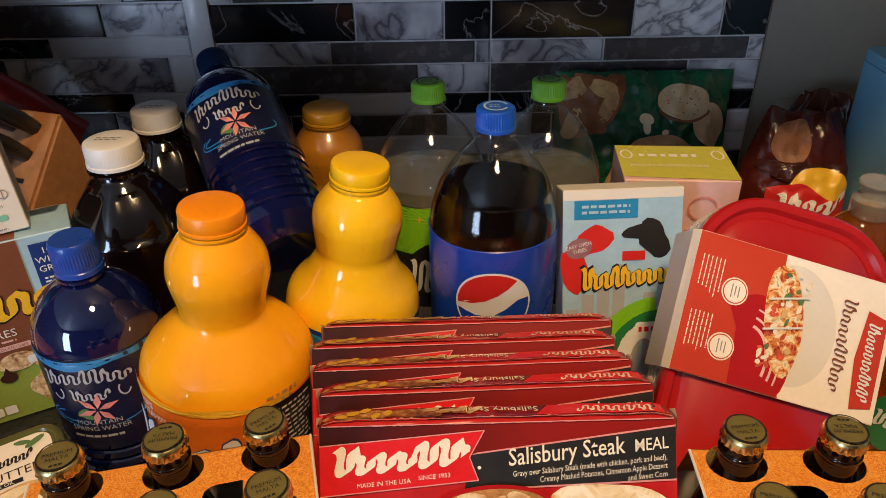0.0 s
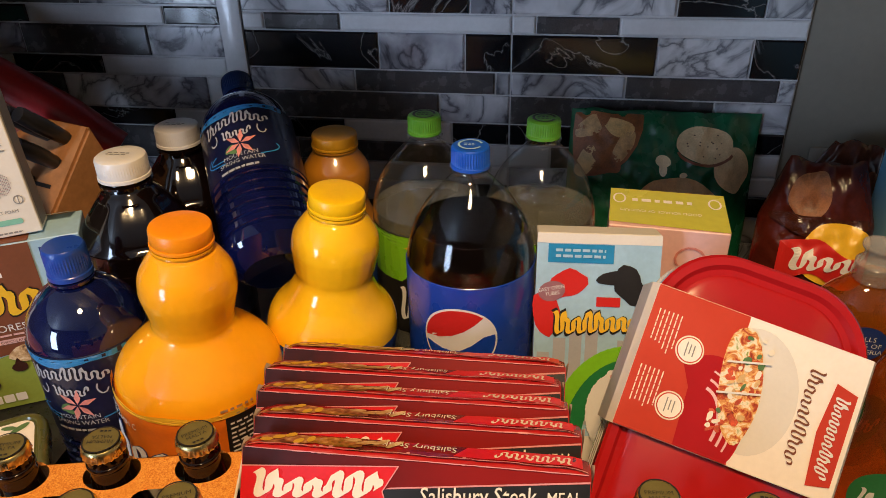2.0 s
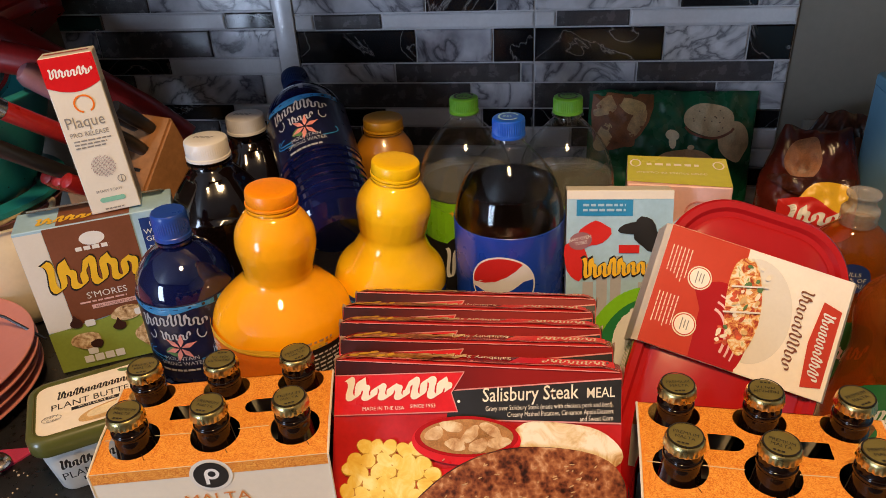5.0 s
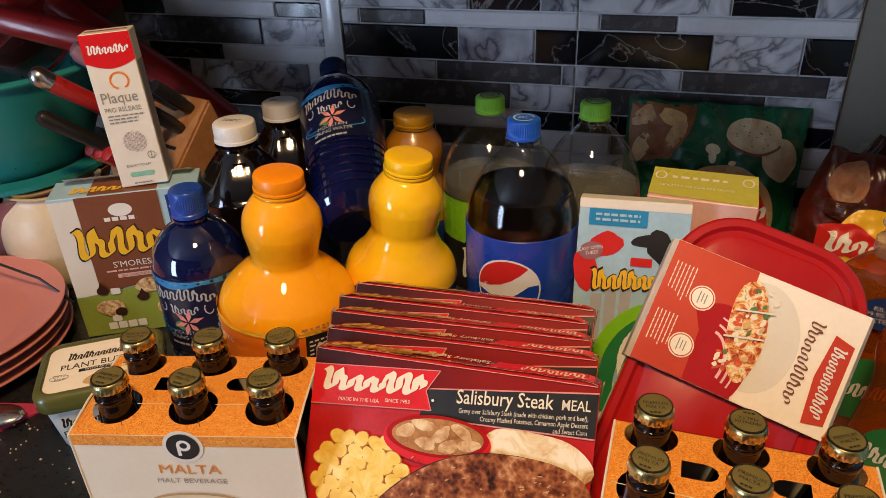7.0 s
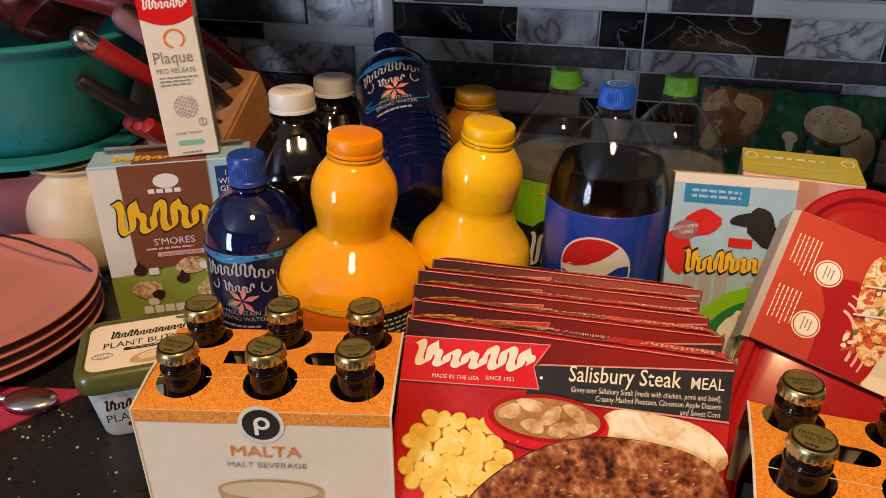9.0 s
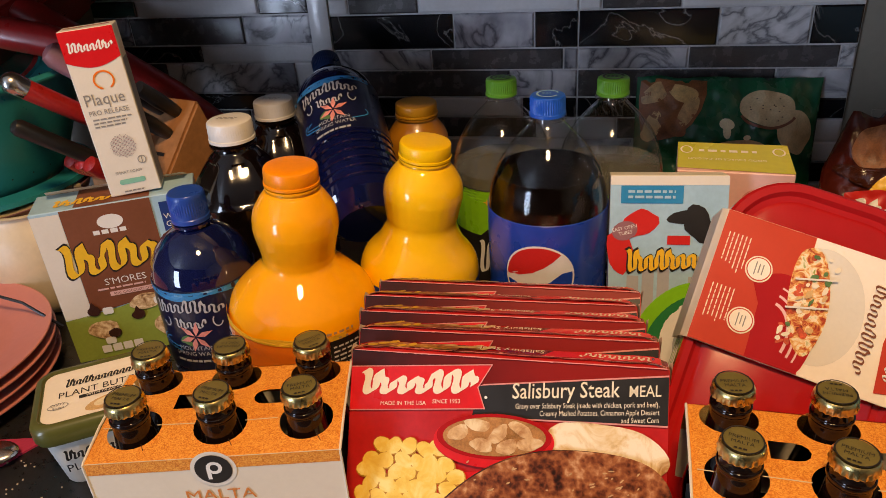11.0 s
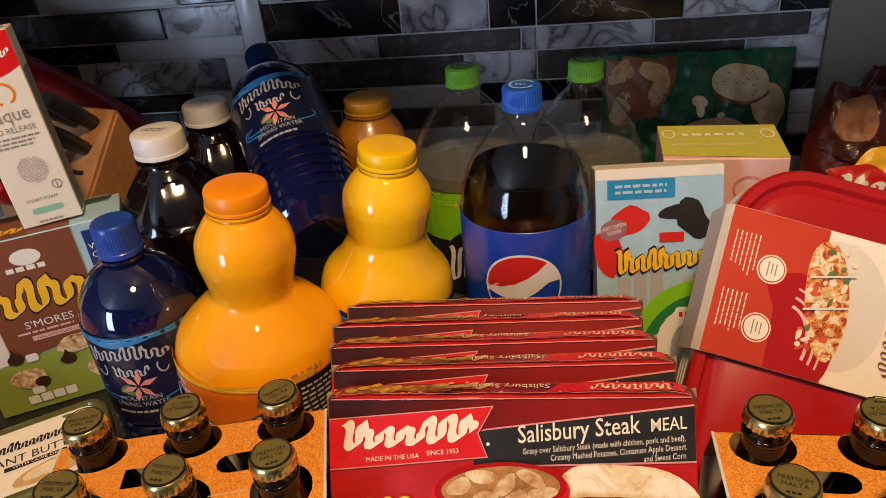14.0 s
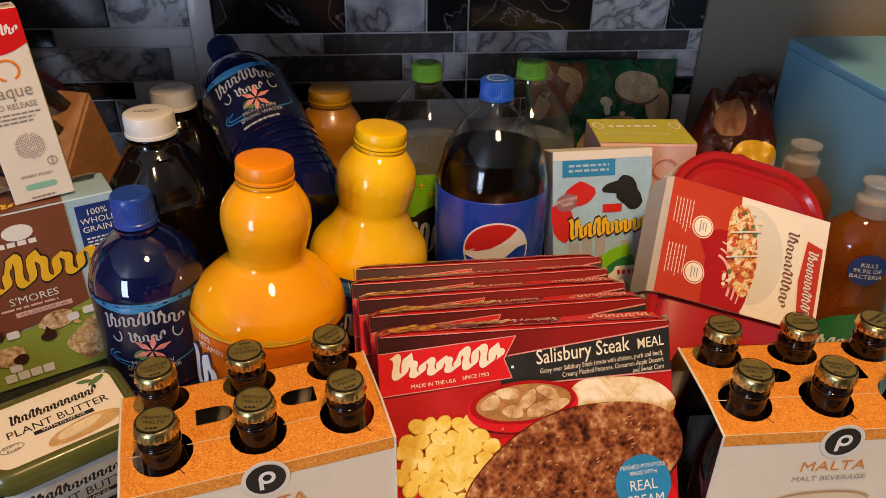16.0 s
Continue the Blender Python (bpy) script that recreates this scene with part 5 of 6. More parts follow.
# cream jug with a black string behind the plates
jugm = thing("cream_jug", pose(-0.535, 0.604, 0.0355), "squat cream ceramic jug half hidden behind pink plates", "jug")
part("body", lathe_bm(smooth_profile([(0, 0.002), (0.045, 0.0), (0.066, 0.02), (0.072, 0.06), (0.066, 0.095), (0.056, 0.115), (0.054, 0.123), (0.058, 0.127), (0.050, 0.126), (0.048, 0.11), (0, 0.10)], 4), 48), "cream", jugm)
part("handle", tube_bm([(0.060, -0.02, 0.10), (0.088, -0.028, 0.095), (0.098, -0.032, 0.065), (0.090, -0.030, 0.035), (0.066, -0.02, 0.025)], [0.007, 0.008, 0.008, 0.007, 0.006]), "cream", jugm)
tagged(finish(tube_bm([(-0.60, 0.505, 0.106), (-0.53, 0.492, 0.110), (-0.47, 0.486, 0.102), (-0.425, 0.480, 0.080)], [0.0016] * 4, 6), "string", "black_plastic"), "thin black cord lying over the pink plates", "cord")

# spoon on a magenta cloth
tagged(finish(slab_bm([(-0.62, 0.27), (-0.43, 0.265), (-0.395, 0.335), (-0.375, 0.372), (-0.45, 0.356), (-0.62, 0.345)], 0.0352, 0.0372), "cloth", "magenta", None, False), "crumpled magenta cloth on the black slab", "cloth")
spoon = thing("spoon", pose(-0.405, 0.338, 0.0382, 0, 0, 12), "steel serving spoon resting on a magenta cloth", "spoon")
sb = bmesh.new()
bmesh.ops.create_uvsphere(sb, u_segments=24, v_segments=12, radius=1.0)
for v in sb.verts:
    v.co = Vector((v.co.x * 0.024, v.co.y * 0.015, 0.0075 + v.co.z * 0.006))
part("bowl", sb, "steel", spoon)
part("handle", tube_bm([(-0.020, 0, 0.008), (-0.06, 0, 0.008), (-0.12, 0.002, 0.006), (-0.17, 0.003, 0.004)], [0.004, 0.003, 0.0035, 0.005], 10), "steel", spoon)

# teal colander on a mauve bowl, pots and pans behind
col = thing("colander", pose(-0.625, 0.640, 0.155, -1, 0, 0), "teal plastic colander stacked on a mauve bowl", "colander")
cp = smooth_profile([(0.05, 0.0), (0.075, 0.002), (0.095, 0.02), (0.115, 0.06), (0.135, 0.115), (0.142, 0.135), (0.148, 0.137), (0.148, 0.141), (0.138, 0.141), (0.131, 0.115), (0.110, 0.06), (0.09, 0.022), (0.0, 0.006)], 3)
part("bowl", lathe_bm([(0, 0)] + cp, 64), "teal", col)
part("flange", lathe_bm([(0.09, 0.004), (0.128, 0.012), (0.128, 0.018), (0.10, 0.018)], 48), "teal", col)
hb = bmesh.new()
for k in range(26):
    for j in range(5):
        a, z = 2 * math.pi * (k + 0.5 * (j % 2)) / 26, 0.035 + 0.018 * j
        rr = 0.1025 + (z - 0.035) * 0.36
        bmesh.ops.create_icosphere(hb, subdivisions=1, radius=0.0016, matrix=Matrix.Translation((rr * math.cos(a), rr * math.sin(a), z)))
part("drain_hole", hb, "black_ink", col, "dark drain holes")
mb = thing("mixing_bowl", pose(-0.625, 0.640, 0.0355), "mauve plastic bowl under the colander", "bowl")
part("bowl", lathe_bm(smooth_profile([(0, 0), (0.06, 0.0), (0.08, 0.02), (0.112, 0.10), (0.124, 0.122), (0.128, 0.125), (0.116, 0.12), (0.10, 0.09), (0.07, 0.02), (0, 0.01)], 3), 48), "mauve", mb)
gl = thing("pot_lid", pose(-0.640, 0.640, 0.297, 10, 6, 0), "glass pot lid with a steel rim in the colander", "lid")
part("glass", lathe_bm(smooth_profile([(0.112, 0.0), (0.10, 0.008), (0.06, 0.020), (0.0, 0.026)], 4), 48), "pet", gl)
part("rim", lathe_bm([(0.110, -0.003), (0.115, -0.002), (0.115, 0.003), (0.110, 0.004)], 48), "steel", gl)
part("knob", lathe_bm([(0.008, 0.025), (0.008, 0.038), (0.018, 0.042), (0.018, 0.050), (0.0, 0.054)], 24), "black_plastic", gl)


def pan(m, r, label, handle):
    p = thing("frying_pan", m, label, "pan", "red pans")
    part("dish", lathe_bm(smooth_profile([(0, 0), (r * 0.78, 0.0), (r * 0.86, 0.004), (r, 0.036), (r * 1.02, 0.038), (r * 0.97, 0.035), (r * 0.83, 0.006), (0, 0.004)], 3), 56), "red_enamel", p, "red enamelled dish")
    part("lining", lathe_bm([(r * 0.965, 0.0345), (r * 0.83, 0.0065), (0, 0.0045)], 56), "black_plastic", p, "black non-stick lining")
    part("handle", tube_bm([(r, 0, 0.03), (r + 0.03, 0, 0.037), (r + 0.10, 0, 0.045), (r + handle, 0, 0.043)], [0.010, 0.009, 0.012, 0.013]), "red_enamel", p, "red handle")
    part("ferrule", tube_bm([(r + handle - 0.002, 0, 0.043), (r + handle + 0.014, 0, 0.042)], [0.0135, 0.010]), "steel", p, "bright steel end")
    return p


def long_pan(name, a, b, r0, r1, material, label, tip=None):
    """A pan handle as its own small tool, running from a to b."""
    t = thing(name, Matrix.Translation(a), label, "utensil", "utensils and handles")
    d = Vector(b) - Vector(a)
    n = d.normalized()
    part("handle", tube_bm([tuple(-n * r0 * 0.75), tuple(-n * r0 * 0.55), (0, 0, 0), tuple(d * 0.3), tuple(d * 0.75), tuple(d)], [r0 * 0.35, r0 * 0.75, r0, (r0 + r1) / 2, r1, r1 * 0.8], 18), material, t)
    if tip:
        part("tip", tube_bm([tuple(-n * r0 * 1.25), tuple(-n * r0 * 1.05), tuple(-n * r0 * 0.6), (0, 0, 0), tuple(n * r0 * 0.9)], [r0 * 0.3, r0 * 0.7, r0 * 1.02, r0 * 1.08, r0 * 1.03], 18), tip, t, "bright steel tip")
    return t


pan(pose(-0.61, 0.775, 0.305, 14, 30, 200), 0.115, "red frying pan stacked upright behind the colander", 0.15)
long_pan("pan_handle", (-0.555, 0.715, 0.345), (-0.372, 0.762, 0.190), 0.020, 0.027, "red_enamel", "broad red pan handle sloping before the tiles")
long_pan("pan_handle", (-0.592, 0.640, 0.352), (-0.455, 0.665, 0.318), 0.016, 0.018, "red_enamel", "broad red pan handle over the colander")
long_pan("spatula", (-0.462, 0.565, 0.306), (-0.392, 0.690, 0.185), 0.0105, 0.010, "red_enamel", "dark red handled kitchen tool with a steel tip", "steel")
long_pan("ladle", (-0.466, 0.555, 0.265), (-0.400, 0.650, 0.165), 0.009, 0.008, "black_plastic", "black handled kitchen tool beside a red one")
long_pan("pan_handle", (-0.470, 0.640, 0.315), (-0.405, 0.690, 0.235), 0.014, 0.012, "mauve", "dull red pan handle end")

# knife block
kb = thing("knife_block", pose(-0.385, 0.655, 0.0, 0, 0, -18), "wooden knife block with black and red handled knives", "knife block")
kbb = bmesh.new()
prof = [(-0.055, 0.0), (0.06, 0.0), (0.075, 0.10), (0.02, 0.262), (-0.055, 0.185)]
lo = [kbb.verts.new((-0.058, y, z)) for y, z in prof]
hi = [kbb.verts.new((0.058, y, z)) for y, z in prof]
kbb.faces.new(lo)
kbb.faces.new(hi[::-1])
for k in range(5):
    kbb.faces.new((lo[k], lo[(k + 1) % 5], hi[(k + 1) % 5], hi[k]))
bmesh.ops.bevel(kbb, geom=kbb.edges[:], offset=0.003, segments=2, affect="EDGES")
part("block", kbb, "block_wood", kb, "warm brown wooden block")
face = flat((0, -0.055, 0.185), (1, 0, 0), (0, 0.075, 0.077))
prints("slot", [rect(-0.045 + 0.032 * i, 0.012 + 0.026 * j, -0.022 + 0.032 * i, 0.016 + 0.026 * j) for i in range(3) for j in range(4)], "black_ink", kb, face, 2, 0)
for i, (u, v, L) in enumerate(((0.034, 0.090, 0.055), (0.010, 0.090, 0.050), (0.034, 0.064, 0.045), (0.012, 0.040, 0.04))):
    p0 = face(u, v, 0.0)
    n = (face(0, 0, 1) - face(0, 0, 0)).normalized()
    part("knife_handle", tube_bm([p0, p0 + n * L * 0.5, p0 + n * L], [0.007, 0.0085, 0.0075], 10), "black_plastic", kb, "black knife handle")
for u in (-0.052, -0.034, -0.020):
    p0 = face(u, 0.006, 0.0)
    n = (face(0, 0, 1) - face(0, 0, 0)).normalized()
    part("knife_handle", tube_bm([p0, p0 + n * 0.020, p0 + n * 0.034, p0 + n * 0.037], [0.007, 0.010, 0.009, 0.004], 12), "red_enamel", kb, "short glossy red knife handle")

# ---------------------------------------------------------------- right end of the counter
# yoghurt boxes
yo, yf, yt, ys = carton_box("yogurt_box", pose(0.165, 0.4895, 0.0, -18, 0, 3.0), 0.098, 0.030, 0.2376, "white_card", "white and light blue yogurt tube box beside cola")
YW = 0.049
yf0 = yf
yf = lambda a, b, l: yf0(a, b * 1.0514, l)
prints("sky", [rect(-YW, 0.06, YW, 0.222)], "sky_blue", yo, yf, 1, 0)
prints("pale_top", [rect(-YW, 0.218, YW, 0.2255)], "white_card", yo, yf, 2, 0)
for k in range(7):
    prints("skyline_tower", [rect(-0.046 + 0.013 * k, 0.07, -0.036 + 0.013 * k, 0.130 + 0.012 * ((k * 5) % 4))], "silver_print", yo, yf, 2, 0)
prints("blue_tab", [rect(-0.040, 0.203, 0.012, 0.2175)], "badge_blue", yo, yf, 3, 0)
prints("tab_line", bars(-0.034, 0.206, 0.008, 0.215, 2, 3, 0.5), "sky_blue", yo, yf, 4)
prints("red_figure_patch", [ell(-0.024, 0.186, 0.015, 0.012, 16, 20, 0.12, 3), ell(-0.040, 0.162, 0.010, 0.020, 16, 10, 0.1, 4)], "red_print", yo, yf, 3)
prints("dark_patch", [ell(0.026, 0.186, 0.012, 0.016, 16, 20, 0.12, 5), ell(0.012, 0.192, 0.014, 0.005, 12, 10, 0.1, 6)], "black_ink", yo, yf, 3)
prints("title_rim", mark(-0.034, 0.143, 0.086, 0.024, 9, 8, 0.5, 0.0, 0.006), "black_ink", yo, yf, 4)
prints("title_mark", mark(-0.033, 0.145, 0.084, 0.020, 9, 8, 0.34, 0.0, 0.006), "yellow_print", yo, yf, 5)
prints("maker_tab", [rect(0.0, 0.169, 0.019, 0.1765)], "red_print", yo, yf, 4, 0)
prints("easy_tab", [ell(-0.036, 0.180, 0.011, 0.008, 16, 15)], "mauve", yo, yf, 4)
lettering("easy", "EASY OPEN\nTUBES", 0.0042, "white", yo, yf, -0.036, 0.1810, "CENTER", 5, 12)
prints("swash_green", ring_strokes(0.030, 0.060, 0.055, 0.070, 0.016, 95, 190, 20), "lime", yo, yf, 5)
prints("swash_dark", ring_strokes(0.033, 0.058, 0.047, 0.062, 0.015, 95, 200, 20), "green_print", yo, yf, 6)
prints("letter_ring", ring_strokes(0.020, 0.082, 0.018, 0.028, 0.012, 40, 340, 18) + ring_strokes(0.050, 0.08, 0.012, 0.022, 0.010), "white", yo, yf, 7)
prints("brand_tab", [rrect(0.012, 0.106, 0.046, 0.118, 0.003)], "white", yo, yf, 8)
prints("brand_block", bars(0.015, 0.109, 0.043, 0.115, 1, 4, 0.7), "tp_red", yo, yf, 9)

yo2, hf, ht, hs = carton_box("yogurt_box", pose(0.2190, 0.5935, 0.0, 0, 0, -4.0), 0.098, 0.070, 0.2165, "pale_pink", "yellow-green and pink yogurt box behind a food container")
prints("lime_field", [[(-YW, 0.006), (YW, 0.001), (YW, 0.0698), (-YW, 0.0698)]], "lime_box", yo2, ht, 1, 0)
lettering("calcium", "GOOD SOURCE OF CALCIUM", 0.0060, "sleeve_white", yo2, ht, 0.028, 0.030, layer=2, turn=180, squeeze=0.85)
prints("text_line", bars(-0.03, 0.044, 0.028, 0.053, 1, 7, 0.6), "sleeve_white", yo2, ht, 2)
prints("corner_tab", ring_strokes(0.040, 0.050, 0.005, 0.009, 0.0016) + ring_strokes(-0.041, 0.050, 0.005, 0.009, 0.0016), "sleeve_white", yo2, ht, 2)
prints("fruit", ring_strokes(0.020, 0.190, 0.012, 0.011, 0.002) + bars(-0.01, 0.160, 0.044, 0.170, 1, 9, 0.8), "petal", yo2, hf, 2)

# food storage containers with a red lid, standing on edge in a printed sleeve
sw_u = Vector((0.955, -0.097, -0.281)).normalized()
sw_n = Vector((0.096, -0.794, 0.600)).normalized()
sw_v = sw_n.cross(sw_u).normalized()
cen = Vector((0.2573, 0.4445, 0.1756))
fm = Matrix((sw_u.to_4d(), sw_v.to_4d(), sw_n.to_4d(), (0, 0, 0, 1))).transposed()
for i in range(3):
    fm[3][i] = 0.0
    fm[i][3] = cen[i]
box = thing("food_container", fm, "red-lidded food container in a cardboard sleeve standing on edge", "container")
LW, LT, LB = 0.0762, 0.088, 0.185


def lid_loft(levels, n=10):
    bm = bmesh.new()
    rings = []
    for inset, r, z in levels:
        rings.append([bm.verts.new((a, b, z)) for a, b in rrect(-LW + inset, -LB + inset, LW - inset, LT - inset, r, n)])
    for a, b in zip(rings, rings[1:]):
        for k in range(len(a)):
            bm.faces.new((a[k], a[(k + 1) % len(a)], b[(k + 1) % len(a)], b[k]))
    bm.faces.new(rings[0][::-1])
    bm.faces.new(rings[-1])
    return bm


part("lid", lid_loft([(0.002, 0.050, -0.016), (0.0, 0.052, -0.014), (0.0, 0.052, -0.007), (0.002, 0.050, -0.0045), (0.007, 0.046, -0.0045), (0.010, 0.043, -0.008), (0.014, 0.040, -0.0085), (0.017, 0.038, -0.0062)]), "lid_red", box, "glossy red plastic lid with a raised rim")
for k in range(4):
    part("tray_rim", lid_loft([(0.004, 0.049, -0.0205 - 0.006 * k), (0.001, 0.051, -0.0200 - 0.006 * k), (0.001, 0.051, -0.0175 - 0.006 * k), (0.004, 0.049, -0.0170 - 0.006 * k)]), "frost", box, "clear plastic tray rim")
part("tray", lid_loft([(0.022, 0.034, -0.075), (0.014, 0.040, -0.070), (0.006, 0.048, -0.041)]), "frost", box, "clear plastic tray")
sl = bmesh.new()
SW, S0, S1 = LW + 0.0025, -0.0505, 0.0505
ring_a, ring_b = [], []
for a, z in ((-SW + 0.008, -0.045), (-SW, -0.040), (-SW - 0.001, -0.006), (-SW + 0.003, -0.001), (SW - 0.003, -0.001), (SW + 0.001, -0.006), (SW, -0.040), (SW - 0.008, -0.045)):
    ring_a.append(sl.verts.new((a, S0, z)))
    ring_b.append(sl.verts.new((a, S1, z)))
for k in range(7):
    sl.faces.new((ring_a[k], ring_a[k + 1], ring_b[k + 1], ring_b[k]))
bmesh.ops.solidify(sl, geom=sl.faces[:], thickness=0.0005)
part("sleeve", sl, "sleeve_white", box, "cream and red printed cardboard sleeve", False)
sf = flat((0, 0, -0.0006), (1, 0, 0), (0, 1, 0))
prints("sleeve_face", [rect(-SW + 0.003, S0 + 0.0003, SW - 0.003, S1 - 0.0003)], "sleeve_white", box, sf, 0.5, 0)
sz = lambda a, b_, l: sf(a * 0.93 - 0.003, b_ * 0.95, l)
XL, XR = -SW + 0.003, SW - 0.003
prints("red_field", [[(XL, S0 + 0.0005), (0.004, S0 + 0.0005), (-0.004, -0.020), (-0.010, 0.010), (-0.011, S1 - 0.0005), (XL, S1 - 0.0005)]], "sleeve_red", box, sf, 2, 0)
prints("container_picture", [[(-0.034, S0 + 0.001)] + [(-0.022 + 0.030 * math.cos(radians(a)), max(S0 + 0.001, -0.026 + 0.043 * math.sin(radians(a)))) for a in range(-35, 140, 9)] + [(-0.036, -0.010)]], "lid_red", box, sf, 3, 1)
for grow in (0.0, 0.35, 0.70):
    prints("picture_gloss_mark", ring_strokes(-0.026, -0.030, 0.016 + 0.014 * grow, 0.024 + 0.018 * grow, 0.0022 - 0.0012 * grow, -20, 82), "pale_pink", box, sf, 3.5)
prints("food_dish", [ell(0.004, 0.002, 0.032, 0.043, 36, 8)], "white_card", box, sf, 1.2)
prints("pizza_crust", [ell(-0.004, 0.004, 0.0140, 0.041, 34, 10, 0.03, 4)], "pizza_mix", box, sf, 4)
toppings = [(ell(-0.004 + 0.14 * dv + rnd.uniform(-0.010, 0.010), 0.003 + dv, rnd.uniform(0.0014, 0.0036), rnd.uniform(0.0012, 0.0028), 9, rnd.uniform(0, 90), 0.12, k), (0, 1, 0, 2, 1, 0, 3)[k % 7]) for k in range(44) for dv in [rnd.uniform(-0.034, 0.036)]]
for kind, mat_name, lay in ((0, "pizza_red", 5), (1, "cream_print", 6), (2, "leaf_print", 7), (3, "bread", 8)):
    prints("topping", [q for q, kk in toppings if kk == kind], mat_name, box, sf, lay)
prints("slice_gap", stroke([(-0.017, 0.016), (0.011, 0.024)], 0.0014) + stroke([(-0.018, -0.006), (0.010, 0.002)], 0.0014), "white_card", box, sf, 9)
for cu, cv in ((-0.043, 0.014), (-0.044, -0.026)):
    prints("round_tab_rim", [ell(cu, cv, 0.0098, 0.0098, 30)], "cream_print", box, sf, 4)
    prints("round_tab_gap", [ell(cu, cv, 0.0088, 0.0088, 30)], "sleeve_red", box, sf, 4.5)
    prints("round_tab", [ell(cu, cv, 0.0080, 0.0080, 30)], "sleeve_white", box, sf, 5)
    prints("tab_lines", [rect(cu - 0.003, cv - 0.005, cu - 0.0022, cv + 0.005), rect(cu + 0.0022, cv - 0.004, cu + 0.003, cv + 0.004), rect(cu - 0.0004, cv - 0.003, cu + 0.0004, cv + 0.004)], "grey_ink", box, sf, 6)
prints("small_print", [[(b_ + 0.006, -a) for a, b_ in q] for q in bars(-0.036, -0.080, -0.006, -0.060, 6, 5, 0.26, 0.0008) + bars(0.006, -0.080, 0.038, -0.060, 6, 6, 0.26, 0.0008)], "cream_print", box, sz, 4)
prints("brand_field", [[(0.0635, -0.046), (0.0805, -0.042), (0.0805, 0.025), (0.0640, 0.029), (0.0600, -0.008)]], "sleeve_red", box, sz, 3, 1)
prints("brand_block", [[(b_, -a) for a, b_ in q] for q in mark(-0.021, 0.0655, 0.058, 0.0115, 10, 14, 0.20)], "white", box, sz, 5)
script = [[(b_, -a) for a, b_ in q] for q in mark(-0.034, 0.0430, 0.070, 0.0120, 9, 23, 0.0, 0.1)]
prints("script_mark", script, "brown_print", box, sz, 3)


# crisp packets
def packet(name, m, w, h, fat, label, material, seed, gather=0.0):
    """A filled foil packet: pillow with crimped ends and wrinkles. Returns it and its front as a function."""
    p = thing(name, m, label, "packet", "snack packets")
    def surf(a, b, sgn, lift=0.0):
        u, v = a / (w / 2), b / h
        bulge = max(0.0, 1 - abs(u) ** 2.4) ** 0.6 * max(0.0, math.sin(math.pi * min(max(v, 0.0), 1.0))) ** 0.55
        wr = noise.noise(Vector((a * 38 + seed, b * 30, seed * 1.7 + sgn))) * 0.007 + noise.noise(Vector((a * 90, b * 75 + seed, sgn * 3.0))) * 0.0028
        squeeze = 1 - gather * max(0.0, v - 0.72) / 0.28
        return Vector((a * squeeze, -sgn * (fat * bulge + lift) + wr * (0.3 + bulge) + 0.004 * math.sin(a * 160) * (abs(v - 0.5) * 2) ** 6, b + 0.006 * noise.noise(Vector((a * 30, seed, 2.0)))))
    bm = bmesh.new()
    nu, nv = 90, 100
    for sgn in (1, -1):
        grid = [[bm.verts.new(surf(-w / 2 + w * i / nu, h * j / nv, sgn)) for i in range(nu + 1)] for j in range(nv + 1)]
        for j in range(nv):
            for i in range(nu):
                bm.faces.new((grid[j][i], grid[j][i + 1], grid[j + 1][i + 1], grid[j + 1][i]))
    bmesh.ops.remove_doubles(bm, verts=bm.verts[:], dist=0.0004)
    part("foil", bm, material, p, "wrinkled printed foil")
    return p, (lambda a, b, lift: surf(a, b, 1, 0.0016 + lift))


bag, bs_ = packet("snack_packet", pose(0.235, 0.775, 0.0, -12, 3, 9), 0.205, 0.240, 0.030, "green tortilla chip packet with clear window against tiles", "bag_green", 3)
prints("window", [[(-0.099, 0.236), (-0.080, 0.237), (-0.060, 0.237), (-0.040, 0.237), (-0.026, 0.236), (-0.028, 0.222), (-0.034, 0.205), (-0.044, 0.190), (-0.058, 0.178), (-0.075, 0.170), (-0.088, 0.168), (-0.096, 0.176), (-0.099, 0.195), (-0.100, 0.215)]], "chip_brown", bag, bs_, 1, 20, "clear window on chips")
for k, (cx, cz, ca) in enumerate(((-0.084, 0.221, 30), (-0.054, 0.224, -20), (-0.074, 0.203, 15), (-0.048, 0.205, 60), (-0.086, 0.184, 70), (-0.064, 0.188, -15))):
    prints("chip_view", [ell(cx, cz, 0.0165, 0.0095, 22, ca, 0.07, k)], ("oat", "bread", "chip_brown")[k % 3], bag, bs_, 2 + k % 2, 10)
prints("chip_picture", [ell(0.040, 0.208, 0.032, 0.019, 34, -6, 0.02, 6), ell(0.072, 0.182, 0.020, 0.026, 30, 20, 0.04, 7)], "chip", bag, bs_, 2, 12)
prints("chip_shade", ring_strokes(0.041, 0.207, 0.032, 0.020, 0.003, 200, 330), "brown_print", bag, bs_, 5, 2)
prints("chip_speck", [ell(0.040 + rnd.uniform(-0.024, 0.024), 0.208 + rnd.uniform(-0.015, 0.015), 0.001, 0.0007, 6) for _ in range(14)], "choc", bag, bs_, 5)
prints("mushroom", [ell(-0.006, 0.190, 0.0085, 0.006, 14), ell(-0.006, 0.182, 0.0045, 0.008, 12), ell(0.018, 0.176, 0.0045, 0.0028, 10)], "potato", bag, bs_, 4)
prints("badge_rim", [ell(0.012, 0.108, 0.062, 0.066, 60)], "tan_print", bag, bs_, 1, 16)
prints("badge", [ell(0.022, 0.100, 0.046, 0.058, 60)], "red_print", bag, bs_, 3, 16)
